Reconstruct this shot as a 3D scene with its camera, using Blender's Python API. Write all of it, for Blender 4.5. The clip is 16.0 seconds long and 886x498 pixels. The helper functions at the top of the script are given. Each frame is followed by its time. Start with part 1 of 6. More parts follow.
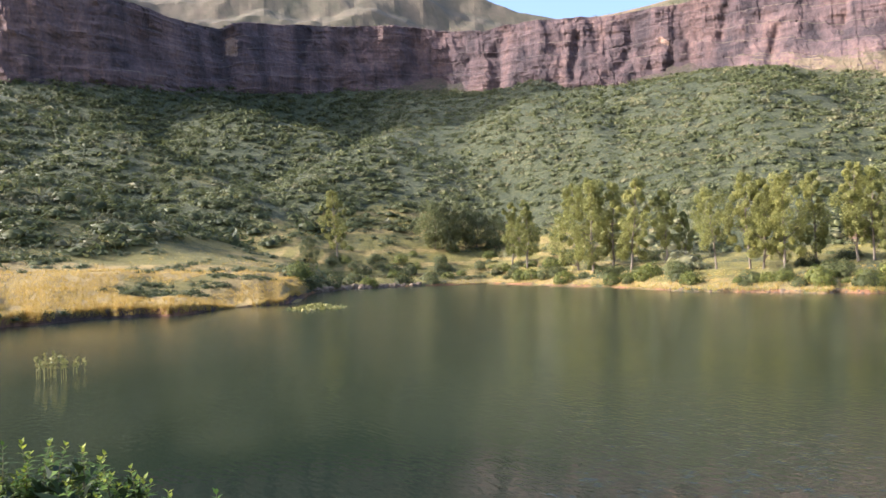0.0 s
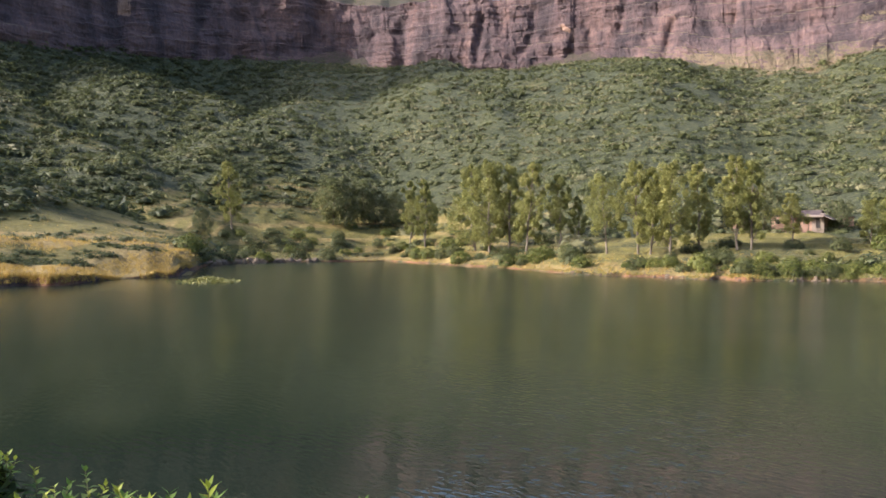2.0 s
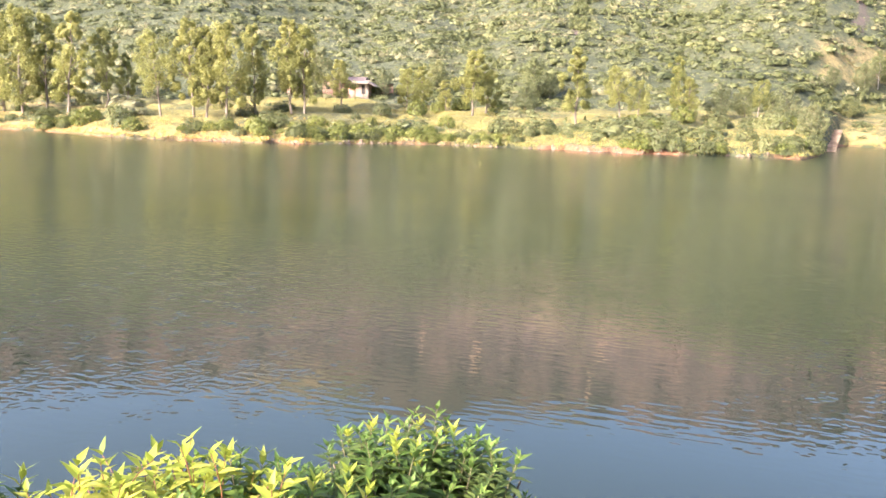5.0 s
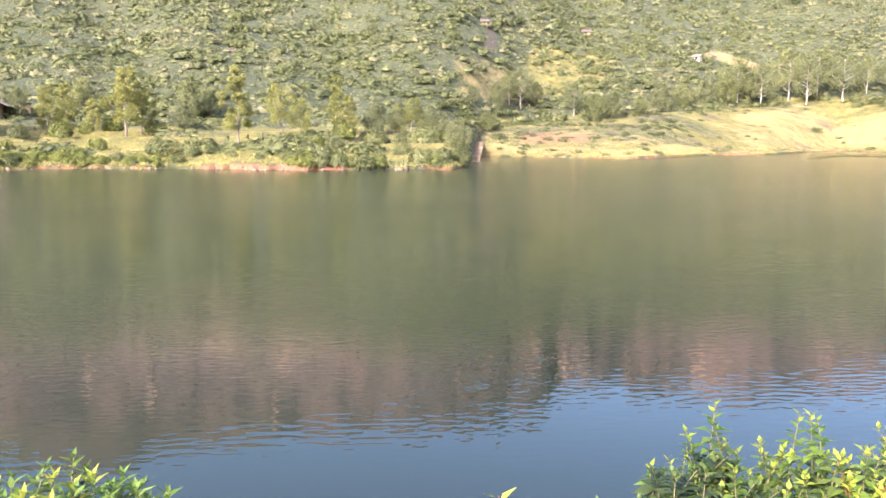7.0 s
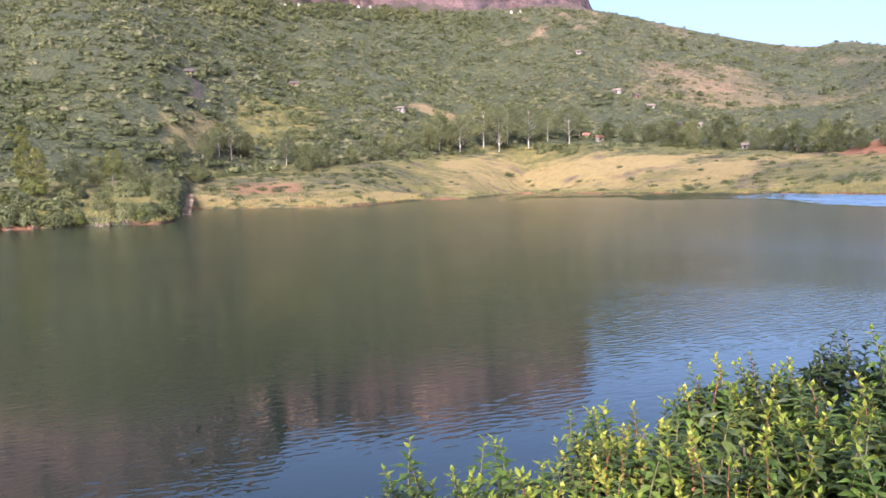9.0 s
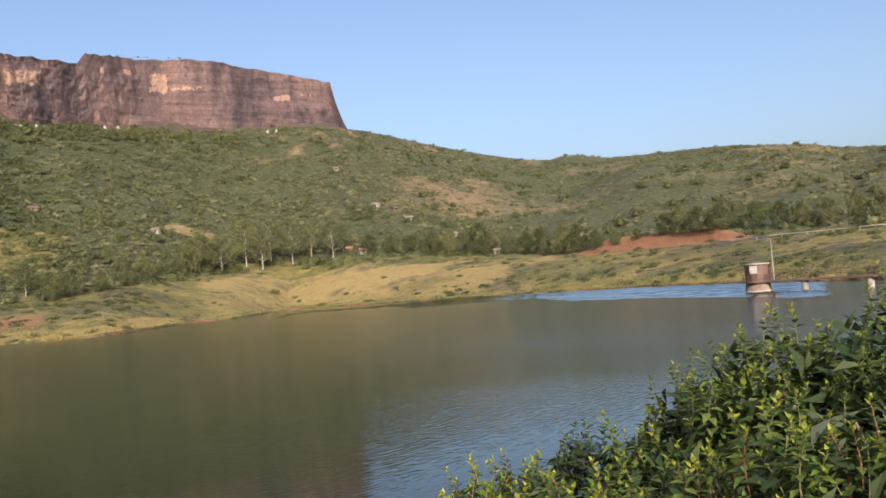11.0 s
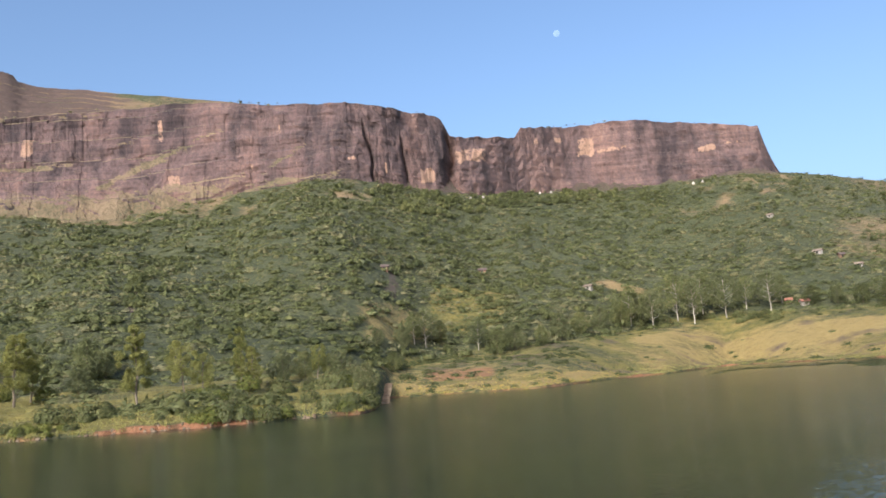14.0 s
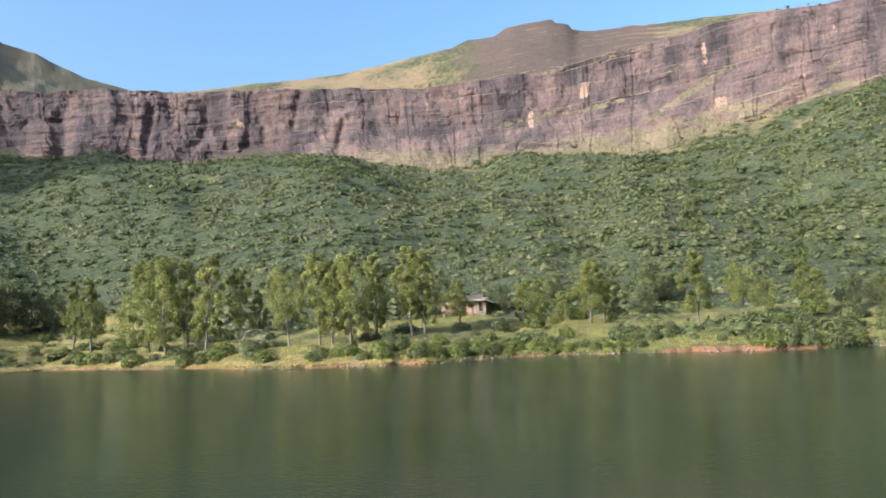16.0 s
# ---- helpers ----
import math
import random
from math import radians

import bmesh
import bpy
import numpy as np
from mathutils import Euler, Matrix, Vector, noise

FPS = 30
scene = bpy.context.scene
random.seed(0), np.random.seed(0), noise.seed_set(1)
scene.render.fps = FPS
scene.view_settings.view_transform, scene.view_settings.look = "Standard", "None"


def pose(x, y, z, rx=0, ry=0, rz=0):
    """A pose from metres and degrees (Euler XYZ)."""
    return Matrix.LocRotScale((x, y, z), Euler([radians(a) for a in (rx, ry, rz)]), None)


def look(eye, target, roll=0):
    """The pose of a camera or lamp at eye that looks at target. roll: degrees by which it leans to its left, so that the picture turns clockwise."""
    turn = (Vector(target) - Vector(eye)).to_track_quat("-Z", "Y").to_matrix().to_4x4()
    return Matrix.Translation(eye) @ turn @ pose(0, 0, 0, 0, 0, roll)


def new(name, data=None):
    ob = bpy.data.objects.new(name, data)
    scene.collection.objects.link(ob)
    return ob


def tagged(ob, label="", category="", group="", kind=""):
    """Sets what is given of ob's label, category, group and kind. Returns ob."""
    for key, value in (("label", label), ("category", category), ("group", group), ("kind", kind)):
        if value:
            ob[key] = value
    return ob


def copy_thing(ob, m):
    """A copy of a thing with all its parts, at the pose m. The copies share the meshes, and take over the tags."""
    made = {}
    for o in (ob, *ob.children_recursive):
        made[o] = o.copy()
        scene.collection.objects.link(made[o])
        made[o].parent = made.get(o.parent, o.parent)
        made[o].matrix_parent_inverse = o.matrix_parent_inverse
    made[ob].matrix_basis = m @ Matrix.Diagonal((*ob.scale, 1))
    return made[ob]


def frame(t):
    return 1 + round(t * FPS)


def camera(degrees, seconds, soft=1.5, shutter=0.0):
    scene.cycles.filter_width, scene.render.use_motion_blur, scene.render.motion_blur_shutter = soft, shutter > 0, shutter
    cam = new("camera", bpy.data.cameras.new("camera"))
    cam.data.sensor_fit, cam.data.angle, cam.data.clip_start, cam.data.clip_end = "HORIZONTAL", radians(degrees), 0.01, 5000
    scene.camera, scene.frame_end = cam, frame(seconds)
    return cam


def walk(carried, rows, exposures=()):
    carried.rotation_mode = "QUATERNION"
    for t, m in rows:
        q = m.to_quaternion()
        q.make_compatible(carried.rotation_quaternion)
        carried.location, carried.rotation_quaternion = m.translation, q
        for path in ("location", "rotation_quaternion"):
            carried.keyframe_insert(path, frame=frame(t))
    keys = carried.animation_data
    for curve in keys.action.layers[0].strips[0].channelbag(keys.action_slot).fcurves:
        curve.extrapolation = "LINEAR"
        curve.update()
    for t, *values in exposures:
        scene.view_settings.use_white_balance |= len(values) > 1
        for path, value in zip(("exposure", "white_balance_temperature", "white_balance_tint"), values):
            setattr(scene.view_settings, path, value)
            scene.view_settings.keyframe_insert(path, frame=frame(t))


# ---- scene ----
EYE = 4.5        # eye height over the water, metres
ARM = 0.5        # the camera is held out and turned about the body
FOV = 56.6
SUN_AZ, SUN_EL = 92.0, 26.0   # degrees left of north, degrees up

cam = camera(FOV, 16.0, 1.55)
# seconds, yaw, pitch, roll in degrees
PATH = [
    (0.0, 0.01, 1.37, 1.31),
    (0.5, 0.08, 2.99, 1.05),
    (1.0, -1.11, 3.46, 0.6),
    (1.5, -4.01, 2.22, 0.02),
    (2.0, -7.09, -0.22, -0.45),
    (2.5, -9.35, -2.64, -0.95),
    (3.0, -13.89, -4.95, -1.05),
    (5.5, -42.7, -10.34, -1.26),
    (6.0, -48.6, -11.64, -1.26),
    (6.5, -55.26, -11.75, -1.15),
    (7.0, -59.8, -7.76, -0.04),
    (7.5, -62.27, -3.49, 0.84),
    (8.0, -67.29, -3.82, 1.25),
    (8.5, -74.01, -5.15, 1.28),
    (9.0, -79.36, -4.6, 1.41),
    (9.5, -83.52, -1.8, 1.83),
    (10.0, -87.96, -0.03, 2.55),
    (10.2, -89.33, 0.47, 3.03),
    (11.2, -96.0, 2.6, 5.2),
    (12.3, -92.33, 4.8, 7.23),
    (12.5, -90.47, 5.27, 7.4),
    (13.0, -85.12, 5.74, 6.73),
    (13.5, -77.39, 6.44, 5.5),
    (14.0, -66.12, 8.64, 4.39),
    (14.5, -57.1, 8.83, 3.35),
    (15.0, -49.15, 7.82, 2.9),
    (15.5, -40.04, 6.77, 2.65),
    (16.0, -28.83, 5.75, 2.96),
]


def held(yaw, pitch, roll):
    a = radians(yaw)
    return pose(-ARM * math.sin(a), ARM * math.cos(a), EYE, 90 + pitch, roll, yaw)


EXPOSURES = [(0.0, 1.51, 5550, 15), (0.7, 0.93, 5500, 15), (1.5, 0.85, 5500, 15), (2.0, 1.05, 5650, 15), (2.5, 1.71, 6050, 19), (3.0, 1.92, 6000, 19), (3.2, 1.97, 6000, 19), (5.3, 2.41, 5850, 20), (6.0, 2.33, 5850, 21), (6.5, 2.28, 5950, 22),
             (7.2, 1.96, 5450, 19), (7.6, 1.48, 5250, 20), (8.0, 1.25, 5200, 21), (9.0, 1.15, 5250, 25), (9.5, 0.83, 5450, 24), (10.0, 0.48, 5850, 15), (12.5, 0.53, 6050, 14), (13.0, 0.66, 5900, 13), (13.5, 0.61, 5700, 10), (14.0, 0.59, 5550, 9), (15.0, 0.72, 5400, 4), (16.0, 1.03, 5200, 0)]
walk(cam, [(t, held(yw, p, r)) for t, yw, p, r in PATH], EXPOSURES)

# ---------------------------------------------------------------- light
world = bpy.data.worlds.new("sky")
scene.world = world
world.use_nodes = True
wn = world.node_tree
sky = wn.nodes.new("ShaderNodeTexSky")
sky.sky_type, sky.sun_disc = "NISHITA", False
sky.sun_elevation, sky.sun_rotation = radians(SUN_EL), radians(-SUN_AZ % 360)
sky.altitude, sky.air_density, sky.dust_density, sky.ozone_density = 700, 1.0, 8.0, 0.6
wn.links.new(sky.outputs["Color"], wn.nodes["Background"].inputs["Color"])
wn.nodes["Background"].inputs["Strength"].default_value = 0.15

sun = new("sun", bpy.data.lights.new("sun", "SUN"))
sun.data.energy, sun.data.angle, sun.data.color = 3.65, radians(0.6), (1.0, 0.90, 0.76)
sa, se = radians(SUN_AZ), radians(SUN_EL)
sun.matrix_world = look((-math.sin(sa) * math.cos(se) * 900, math.cos(sa) * math.cos(se) * 900, math.sin(se) * 900), (0, 0, 0))


# ---------------------------------------------------------------- materials
def material(name):
    m = bpy.data.materials.new(name)
    m.use_nodes = True
    return m, m.node_tree, m.node_tree.nodes["Principled BSDF"]


def node(tree, kind, **inputs):
    n = tree.nodes.new(kind)
    for k, v in inputs.items():
        n.inputs[k.replace("_", " ")].default_value = v
    return n


def coords(tree, scale=(1, 1, 1)):
    g = tree.nodes.new("ShaderNodeNewGeometry")
    mp = tree.nodes.new("ShaderNodeMapping")
    mp.inputs["Scale"].default_value = scale
    tree.links.new(g.outputs["Position"], mp.inputs["Vector"])
    return mp.outputs["Vector"]


def noise_tex(tree, vec, scale, detail=4, rough=0.6):
    n = node(tree, "ShaderNodeTexNoise", Scale=scale, Detail=detail, Roughness=rough)
    tree.links.new(vec, n.inputs["Vector"])
    return n.outputs["Fac"]


def ramp(tree, fac, stops):
    r = tree.nodes.new("ShaderNodeValToRGB")
    e = r.color_ramp.elements
    while len(e) < len(stops):
        e.new(0.5)
    for el, (p, c) in zip(e, stops):
        el.position, el.color = p, (*c, 1)
    tree.links.new(fac, r.inputs["Fac"])
    return r.outputs["Color"]


def mix(tree, fac, a, b, blend="MIX"):
    m = tree.nodes.new("ShaderNodeMix")
    m.data_type, m.blend_type = "RGBA", blend
    for sock, v in ((m.inputs["Factor"], fac), (m.inputs["A"], a), (m.inputs["B"], b)):
        if isinstance(v, (int, float)):
            sock.default_value = v
        elif isinstance(v, tuple):
            sock.default_value = (*v, 1)
        else:
            tree.links.new(v, sock)
    return m.outputs["Result"]


def bump(tree, bsdf, height, strength, distance):
    b = node(tree, "ShaderNodeBump", Strength=strength, Distance=distance)
    tree.links.new(height, b.inputs["Height"])
    tree.links.new(b.outputs["Normal"], bsdf.inputs["Normal"])
    return b


def foliage(name, dark, mid, light, translucent=0.3, speckle=0.55, patch=0.02, drift=0.75):
    """Leaves: each leaf or clump its own shade, drifting from plant to plant."""
    m, t, b = material(name)
    g = t.nodes.new("ShaderNodeNewGeometry")
    v = noise_tex(t, coords(t), patch, 3)
    oi = t.nodes.new("ShaderNodeObjectInfo")
    a = t.nodes.new("ShaderNodeMath")
    a.operation = "MULTIPLY_ADD"
    t.links.new(g.outputs["Random Per Island"], a.inputs[0])
    a.inputs[1].default_value = speckle
    c = t.nodes.new("ShaderNodeMath")
    c.operation = "MULTIPLY_ADD"
    t.links.new(v, c.inputs[0])
    c.inputs[1].default_value = drift
    d = t.nodes.new("ShaderNodeMath")
    d.operation = "MULTIPLY"
    d.inputs[1].default_value = 0.15
    t.links.new(oi.outputs["Random"], d.inputs[0])
    t.links.new(d.outputs[0], c.inputs[2])
    t.links.new(c.outputs[0], a.inputs[2])
    s = t.nodes.new("ShaderNodeMath")
    s.operation = "SUBTRACT"
    s.inputs[1].default_value = 0.5 * (drift + speckle) - 0.45
    t.links.new(a.outputs[0], s.inputs[0])
    col = ramp(t, s.outputs[0], [(0.1, dark), (0.5, mid), (0.9, light)])
    t.links.new(col, b.inputs["Base Color"])
    b.inputs["Roughness"].default_value = 0.55
    b.inputs["Specular IOR Level"].default_value = 0.3
    tr = t.nodes.new("ShaderNodeBsdfTranslucent")
    t.links.new(col, tr.inputs["Color"])
    ms = t.nodes.new("ShaderNodeMixShader")
    ms.inputs[0].default_value = translucent
    t.links.new(b.outputs[0], ms.inputs[1])
    t.links.new(tr.outputs[0], ms.inputs[2])
    t.links.new(ms.outputs[0], t.nodes["Material Output"].inputs["Surface"])
    return m


def plain(name, c1, c2, scale, rough=0.8, bumps=0.0, metal=0.0):
    m, t, b = material(name)
    v = coords(t)
    n1 = noise_tex(t, v, scale, 5)
    n2 = noise_tex(t, v, scale * 0.13, 3)
    f = mix(t, 0.5, n1, n2)
    t.links.new(ramp(t, f, [(0.35, c1), (0.65, c2)]), b.inputs["Base Color"])
    b.inputs["Roughness"].default_value, b.inputs["Metallic"].default_value = rough, metal
    if bumps:
        bump(t, b, n1, 0.6, bumps)
    return m


BUSH = foliage("hill_bush_leaves", (0.057, 0.068, 0.025), (0.138, 0.146, 0.054), (0.258, 0.246, 0.092), 0.34, 0.34, 0.22, 1.2)
DRYBUSH = foliage("dry_bush_leaves", (0.081, 0.083, 0.041), (0.175, 0.167, 0.080), (0.282, 0.252, 0.122), 0.32, 0.34, 0.22, 1.2)
TREE = foliage("tree_leaves", (0.108, 0.122, 0.035), (0.236, 0.236, 0.066), (0.395, 0.362, 0.114), 0.48)
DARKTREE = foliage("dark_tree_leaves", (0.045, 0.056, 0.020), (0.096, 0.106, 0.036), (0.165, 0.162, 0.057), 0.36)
MIDTREE = foliage("grey_green_leaves", (0.072, 0.086, 0.038), (0.142, 0.150, 0.064), (0.228, 0.218, 0.096), 0.38)
SHRUB = foliage("bank_shrub_leaves", (0.060, 0.074, 0.016), (0.138, 0.152, 0.030), (0.245, 0.238, 0.056), 0.36)
GOLDGRASS = foliage("golden_grass_blades", (0.25, 0.165, 0.036), (0.44, 0.300, 0.072), (0.58, 0.408, 0.112), patch=0.05)
GRASS = foliage("bank_grass_blades", (0.13, 0.145, 0.035), (0.26, 0.245, 0.065), (0.42, 0.335, 0.12), patch=0.05)
WEED = foliage("water_weed_leaves", (0.11, 0.12, 0.03), (0.22, 0.21, 0.06), (0.36, 0.31, 0.11), patch=0.3)
LEAF_GREEN = foliage("lance_leaf_green", (0.052, 0.096, 0.016), (0.108, 0.172, 0.028), (0.200, 0.265, 0.048), 0.36, patch=0.6)
LEAF_YELLOW = foliage("young_leaf_yellow", (0.150, 0.205, 0.020), (0.315, 0.350, 0.038), (0.500, 0.450, 0.080), 0.40, patch=0.6)
# shade among the shrub leaves is put into this colour
LEAF_SHADED = foliage("leaf_green_with_shade", (0.014, 0.026, 0.009), (0.032, 0.050, 0.014), (0.075, 0.092, 0.026), 0.14, patch=0.6)
LEAF_DARK = foliage("oval_leaf_dark", (0.034, 0.054, 0.014), (0.078, 0.112, 0.024), (0.165, 0.195, 0.046), 0.27, patch=0.6)
REDSTEM = plain("reddish_young_stem", (0.15, 0.052, 0.022), (0.24, 0.100, 0.040), 9.0, 0.6)
STEM = plain("green_brown_stem", (0.09, 0.07, 0.03), (0.17, 0.14, 0.06), 9.0, 0.7)
PLASTER = plain("pink_brick_wall", (0.27, 0.155, 0.105), (0.42, 0.265, 0.185), 1.6, 0.9, 0.01)
WHITEWASH = plain("whitewashed_wall", (0.25, 0.22, 0.19), (0.40, 0.36, 0.32), 1.2, 0.85)
ROOFTILE = plain("dark_roof_tiles", (0.075, 0.055, 0.050), (0.16, 0.11, 0.09), 2.2, 0.85, 0.02)
TINROOF = plain("pale_tin_sheet", (0.15, 0.110, 0.080), (0.29, 0.22, 0.17), 0.9, 0.8)
REDTILE = plain("red_roof_tiles", (0.22, 0.095, 0.065), (0.33, 0.150, 0.100), 2.0, 0.85, 0.02)
DARKWOOD = plain("dark_opening", (0.025, 0.02, 0.018), (0.05, 0.04, 0.035), 2.0, 0.8)
MASONRY = plain("stone_masonry", (0.13, 0.092, 0.068), (0.30, 0.215, 0.155), 2.6, 0.9, 0.03)
RUST = plain("rusty_brown_steel", (0.085, 0.055, 0.045), (0.19, 0.11, 0.08), 3.0, 0.7)
CONCRETE = plain("weathered_concrete", (0.26, 0.225, 0.18), (0.42, 0.37, 0.31), 1.5, 0.9, 0.01)
STONE = plain("reddish_field_stone", (0.11, 0.078, 0.050), (0.26, 0.185, 0.120), 1.2, 0.9, 0.03)
BARK = plain("pale_bark", (0.11, 0.085, 0.06), (0.22, 0.175, 0.125), 3.0, 0.85, 0.01)
WHITEBARK = plain("white_bark", (0.24, 0.21, 0.165), (0.46, 0.42, 0.36), 3.0, 0.8, 0.01)
DARKBARK = plain("brown_bark", (0.08, 0.06, 0.04), (0.16, 0.12, 0.08), 3.0, 0.9, 0.01)


def ground_material():
    m, t, b = material("hillside_ground")
    v = coords(t)
    big, midn, fine = noise_tex(t, v, 0.03, 5), noise_tex(t, v, 0.25, 5), noise_tex(t, v, 2.5, 6, 0.7)
    tuft = noise_tex(t, v, 0.55, 4, 0.6)
    f = mix(t, 0.42, mix(t, 0.45, mix(t, 0.5, big, midn), tuft), fine)
    fg = mix(t, 0.30, mix(t, 0.5, tuft, fine), mix(t, 0.5, big, midn))
    green = ramp(t, fg, [(0.40, (0.026, 0.034, 0.013)), (0.50, (0.062, 0.069, 0.026)), (0.60, (0.138, 0.130, 0.052))])
    dry = ramp(t, f, [(0.36, (0.19, 0.140, 0.046)), (0.50, (0.325, 0.234, 0.078)), (0.64, (0.44, 0.322, 0.120))])
    lush = ramp(t, f, [(0.36, (0.092, 0.088, 0.019)), (0.50, (0.188, 0.158, 0.034)), (0.64, (0.305, 0.236, 0.062))])
    tan = ramp(t, f, [(0.36, (0.140, 0.092, 0.048)), (0.50, (0.240, 0.160, 0.082)), (0.64, (0.335, 0.230, 0.125))])
    gz = t.nodes.new("ShaderNodeNewGeometry")
    pz = t.nodes.new("ShaderNodeSeparateXYZ")
    t.links.new(gz.outputs["Position"], pz.inputs[0])
    high = t.nodes.new("ShaderNodeMapRange")
    high.inputs["From Min"].default_value, high.inputs["From Max"].default_value = 20, 48
    t.links.new(pz.outputs["Z"], high.inputs["Value"])
    dry = mix(t, high.outputs["Result"], dry, tan)
    red = ramp(t, f, [(0.36, (0.19, 0.082, 0.038)), (0.64, (0.37, 0.175, 0.085))])
    rock = ramp(t, f, [(0.36, (0.045, 0.032, 0.028)), (0.64, (0.145, 0.094, 0.074))])
    at = t.nodes.new("ShaderNodeAttribute")
    at.attribute_name = "cover"
    sp = t.nodes.new("ShaderNodeSeparateColor")
    t.links.new(at.outputs["Color"], sp.inputs[0])

    def edge(sock):
        # uneven borders between kinds of cover
        a = t.nodes.new("ShaderNodeMath")
        a.operation = "MULTIPLY_ADD"
        t.links.new(mix(t, 0.5, midn, fine), a.inputs[0])
        a.inputs[1].default_value = 1.2
        t.links.new(sock, a.inputs[2])
        r = t.nodes.new("ShaderNodeMapRange")
        r.inputs["From Min"].default_value, r.inputs["From Max"].default_value = 0.95, 1.25
        t.links.new(a.outputs[0], r.inputs["Value"])
        return r.outputs["Result"]
    c = mix(t, edge(at.outputs["Alpha"]), green, lush)
    c = mix(t, edge(sp.outputs["Red"]), c, dry)
    c = mix(t, edge(sp.outputs["Blue"]), c, rock)
    c = mix(t, edge(sp.outputs["Green"]), c, red)
    t.links.new(c, b.inputs["Base Color"])
    b.inputs["Roughness"].default_value = 0.95
    bump(t, b, mix(t, 0.5, fine, tuft), 1.0, 1.3)
    return m


def cliff_material():
    m, t, b = material("basalt_cliff")
    g = t.nodes.new("ShaderNodeNewGeometry")
    streak = noise_tex(t, coords(t, (1, 1, 0.07)), 0.11, 6, 0.62)
    band = noise_tex(t, coords(t, (0.03, 0.03, 1)), 0.13, 5, 0.6)
    thin = noise_tex(t, coords(t, (0.05, 0.05, 1)), 0.55, 4, 0.6)
    band = mix(t, 0.45, band, thin)
    patch = noise_tex(t, coords(t), 0.020, 4)
    fine = noise_tex(t, coords(t, (1, 1, 0.6)), 0.7, 7, 0.72)
    f = mix(t, 0.42, mix(t, 0.64, streak, band), mix(t, 0.6, patch, fine))
    base = ramp(t, f, [(0.37, (0.035, 0.025, 0.027)), (0.46, (0.104, 0.068, 0.065)), (0.54, (0.176, 0.112, 0.100)), (0.64, (0.295, 0.190, 0.155))])
    stain = noise_tex(t, coords(t, (1, 1, 0.16)), 0.045, 5, 0.65)
    base = mix(t, 1.0, base, ramp(t, stain, [(0.38, (0.40, 0.42, 0.47)), (0.50, (0.90, 0.90, 0.92)), (0.60, (1.12, 1.06, 1.0))]), "MULTIPLY")
    at_ = t.nodes.new("ShaderNodeAttribute")
    at_.attribute_name = "scar"
    sp0 = t.nodes.new("ShaderNodeSeparateColor")
    t.links.new(at_.outputs["Color"], sp0.inputs[0])
    a = t.nodes.new("ShaderNodeMath")
    a.operation = "MULTIPLY_ADD"
    t.links.new(mix(t, 0.4, streak, fine), a.inputs[0])
    a.inputs[1].default_value = 2.0
    t.links.new(sp0.outputs["Red"], a.inputs[2])
    r0 = t.nodes.new("ShaderNodeMapRange")
    r0.inputs["From Min"].default_value, r0.inputs["From Max"].default_value = 1.50, 1.66
    t.links.new(a.outputs[0], r0.inputs["Value"])
    c = mix(t, r0.outputs["Result"], base, mix(t, fine, (0.25, 0.145, 0.105), (0.45, 0.290, 0.200)))
    sp = t.nodes.new("ShaderNodeSeparateXYZ")
    t.links.new(g.outputs["Normal"], sp.inputs[0])
    add = t.nodes.new("ShaderNodeMath")
    add.operation = "MULTIPLY_ADD"
    t.links.new(fine, add.inputs[0])
    add.inputs[1].default_value = 0.5
    lg = t.nodes.new("ShaderNodeMath")
    lg.operation = "MULTIPLY_ADD"
    lg.inputs[1].default_value = 1.15
    t.links.new(sp0.outputs["Green"], lg.inputs[0])
    t.links.new(sp.outputs["Z"], lg.inputs[2])
    t.links.new(lg.outputs[0], add.inputs[2])
    r = t.nodes.new("ShaderNodeMapRange")
    r.inputs["From Min"].default_value, r.inputs["From Max"].default_value = 0.98, 1.22
    t.links.new(add.outputs[0], r.inputs["Value"])
    grass = ramp(t, mix(t, 0.5, patch, fine), [(0.40, (0.085, 0.078, 0.040)), (0.50, (0.165, 0.122, 0.068)), (0.60, (0.24, 0.172, 0.105))])
    c = mix(t, r.outputs["Result"], c, grass)
    t.links.new(c, b.inputs["Base Color"])
    b.inputs["Roughness"].default_value = 0.92
    bump(t, b, mix(t, 0.5, mix(t, 0.66, streak, band), fine), 1.0, 2.4)
    return m


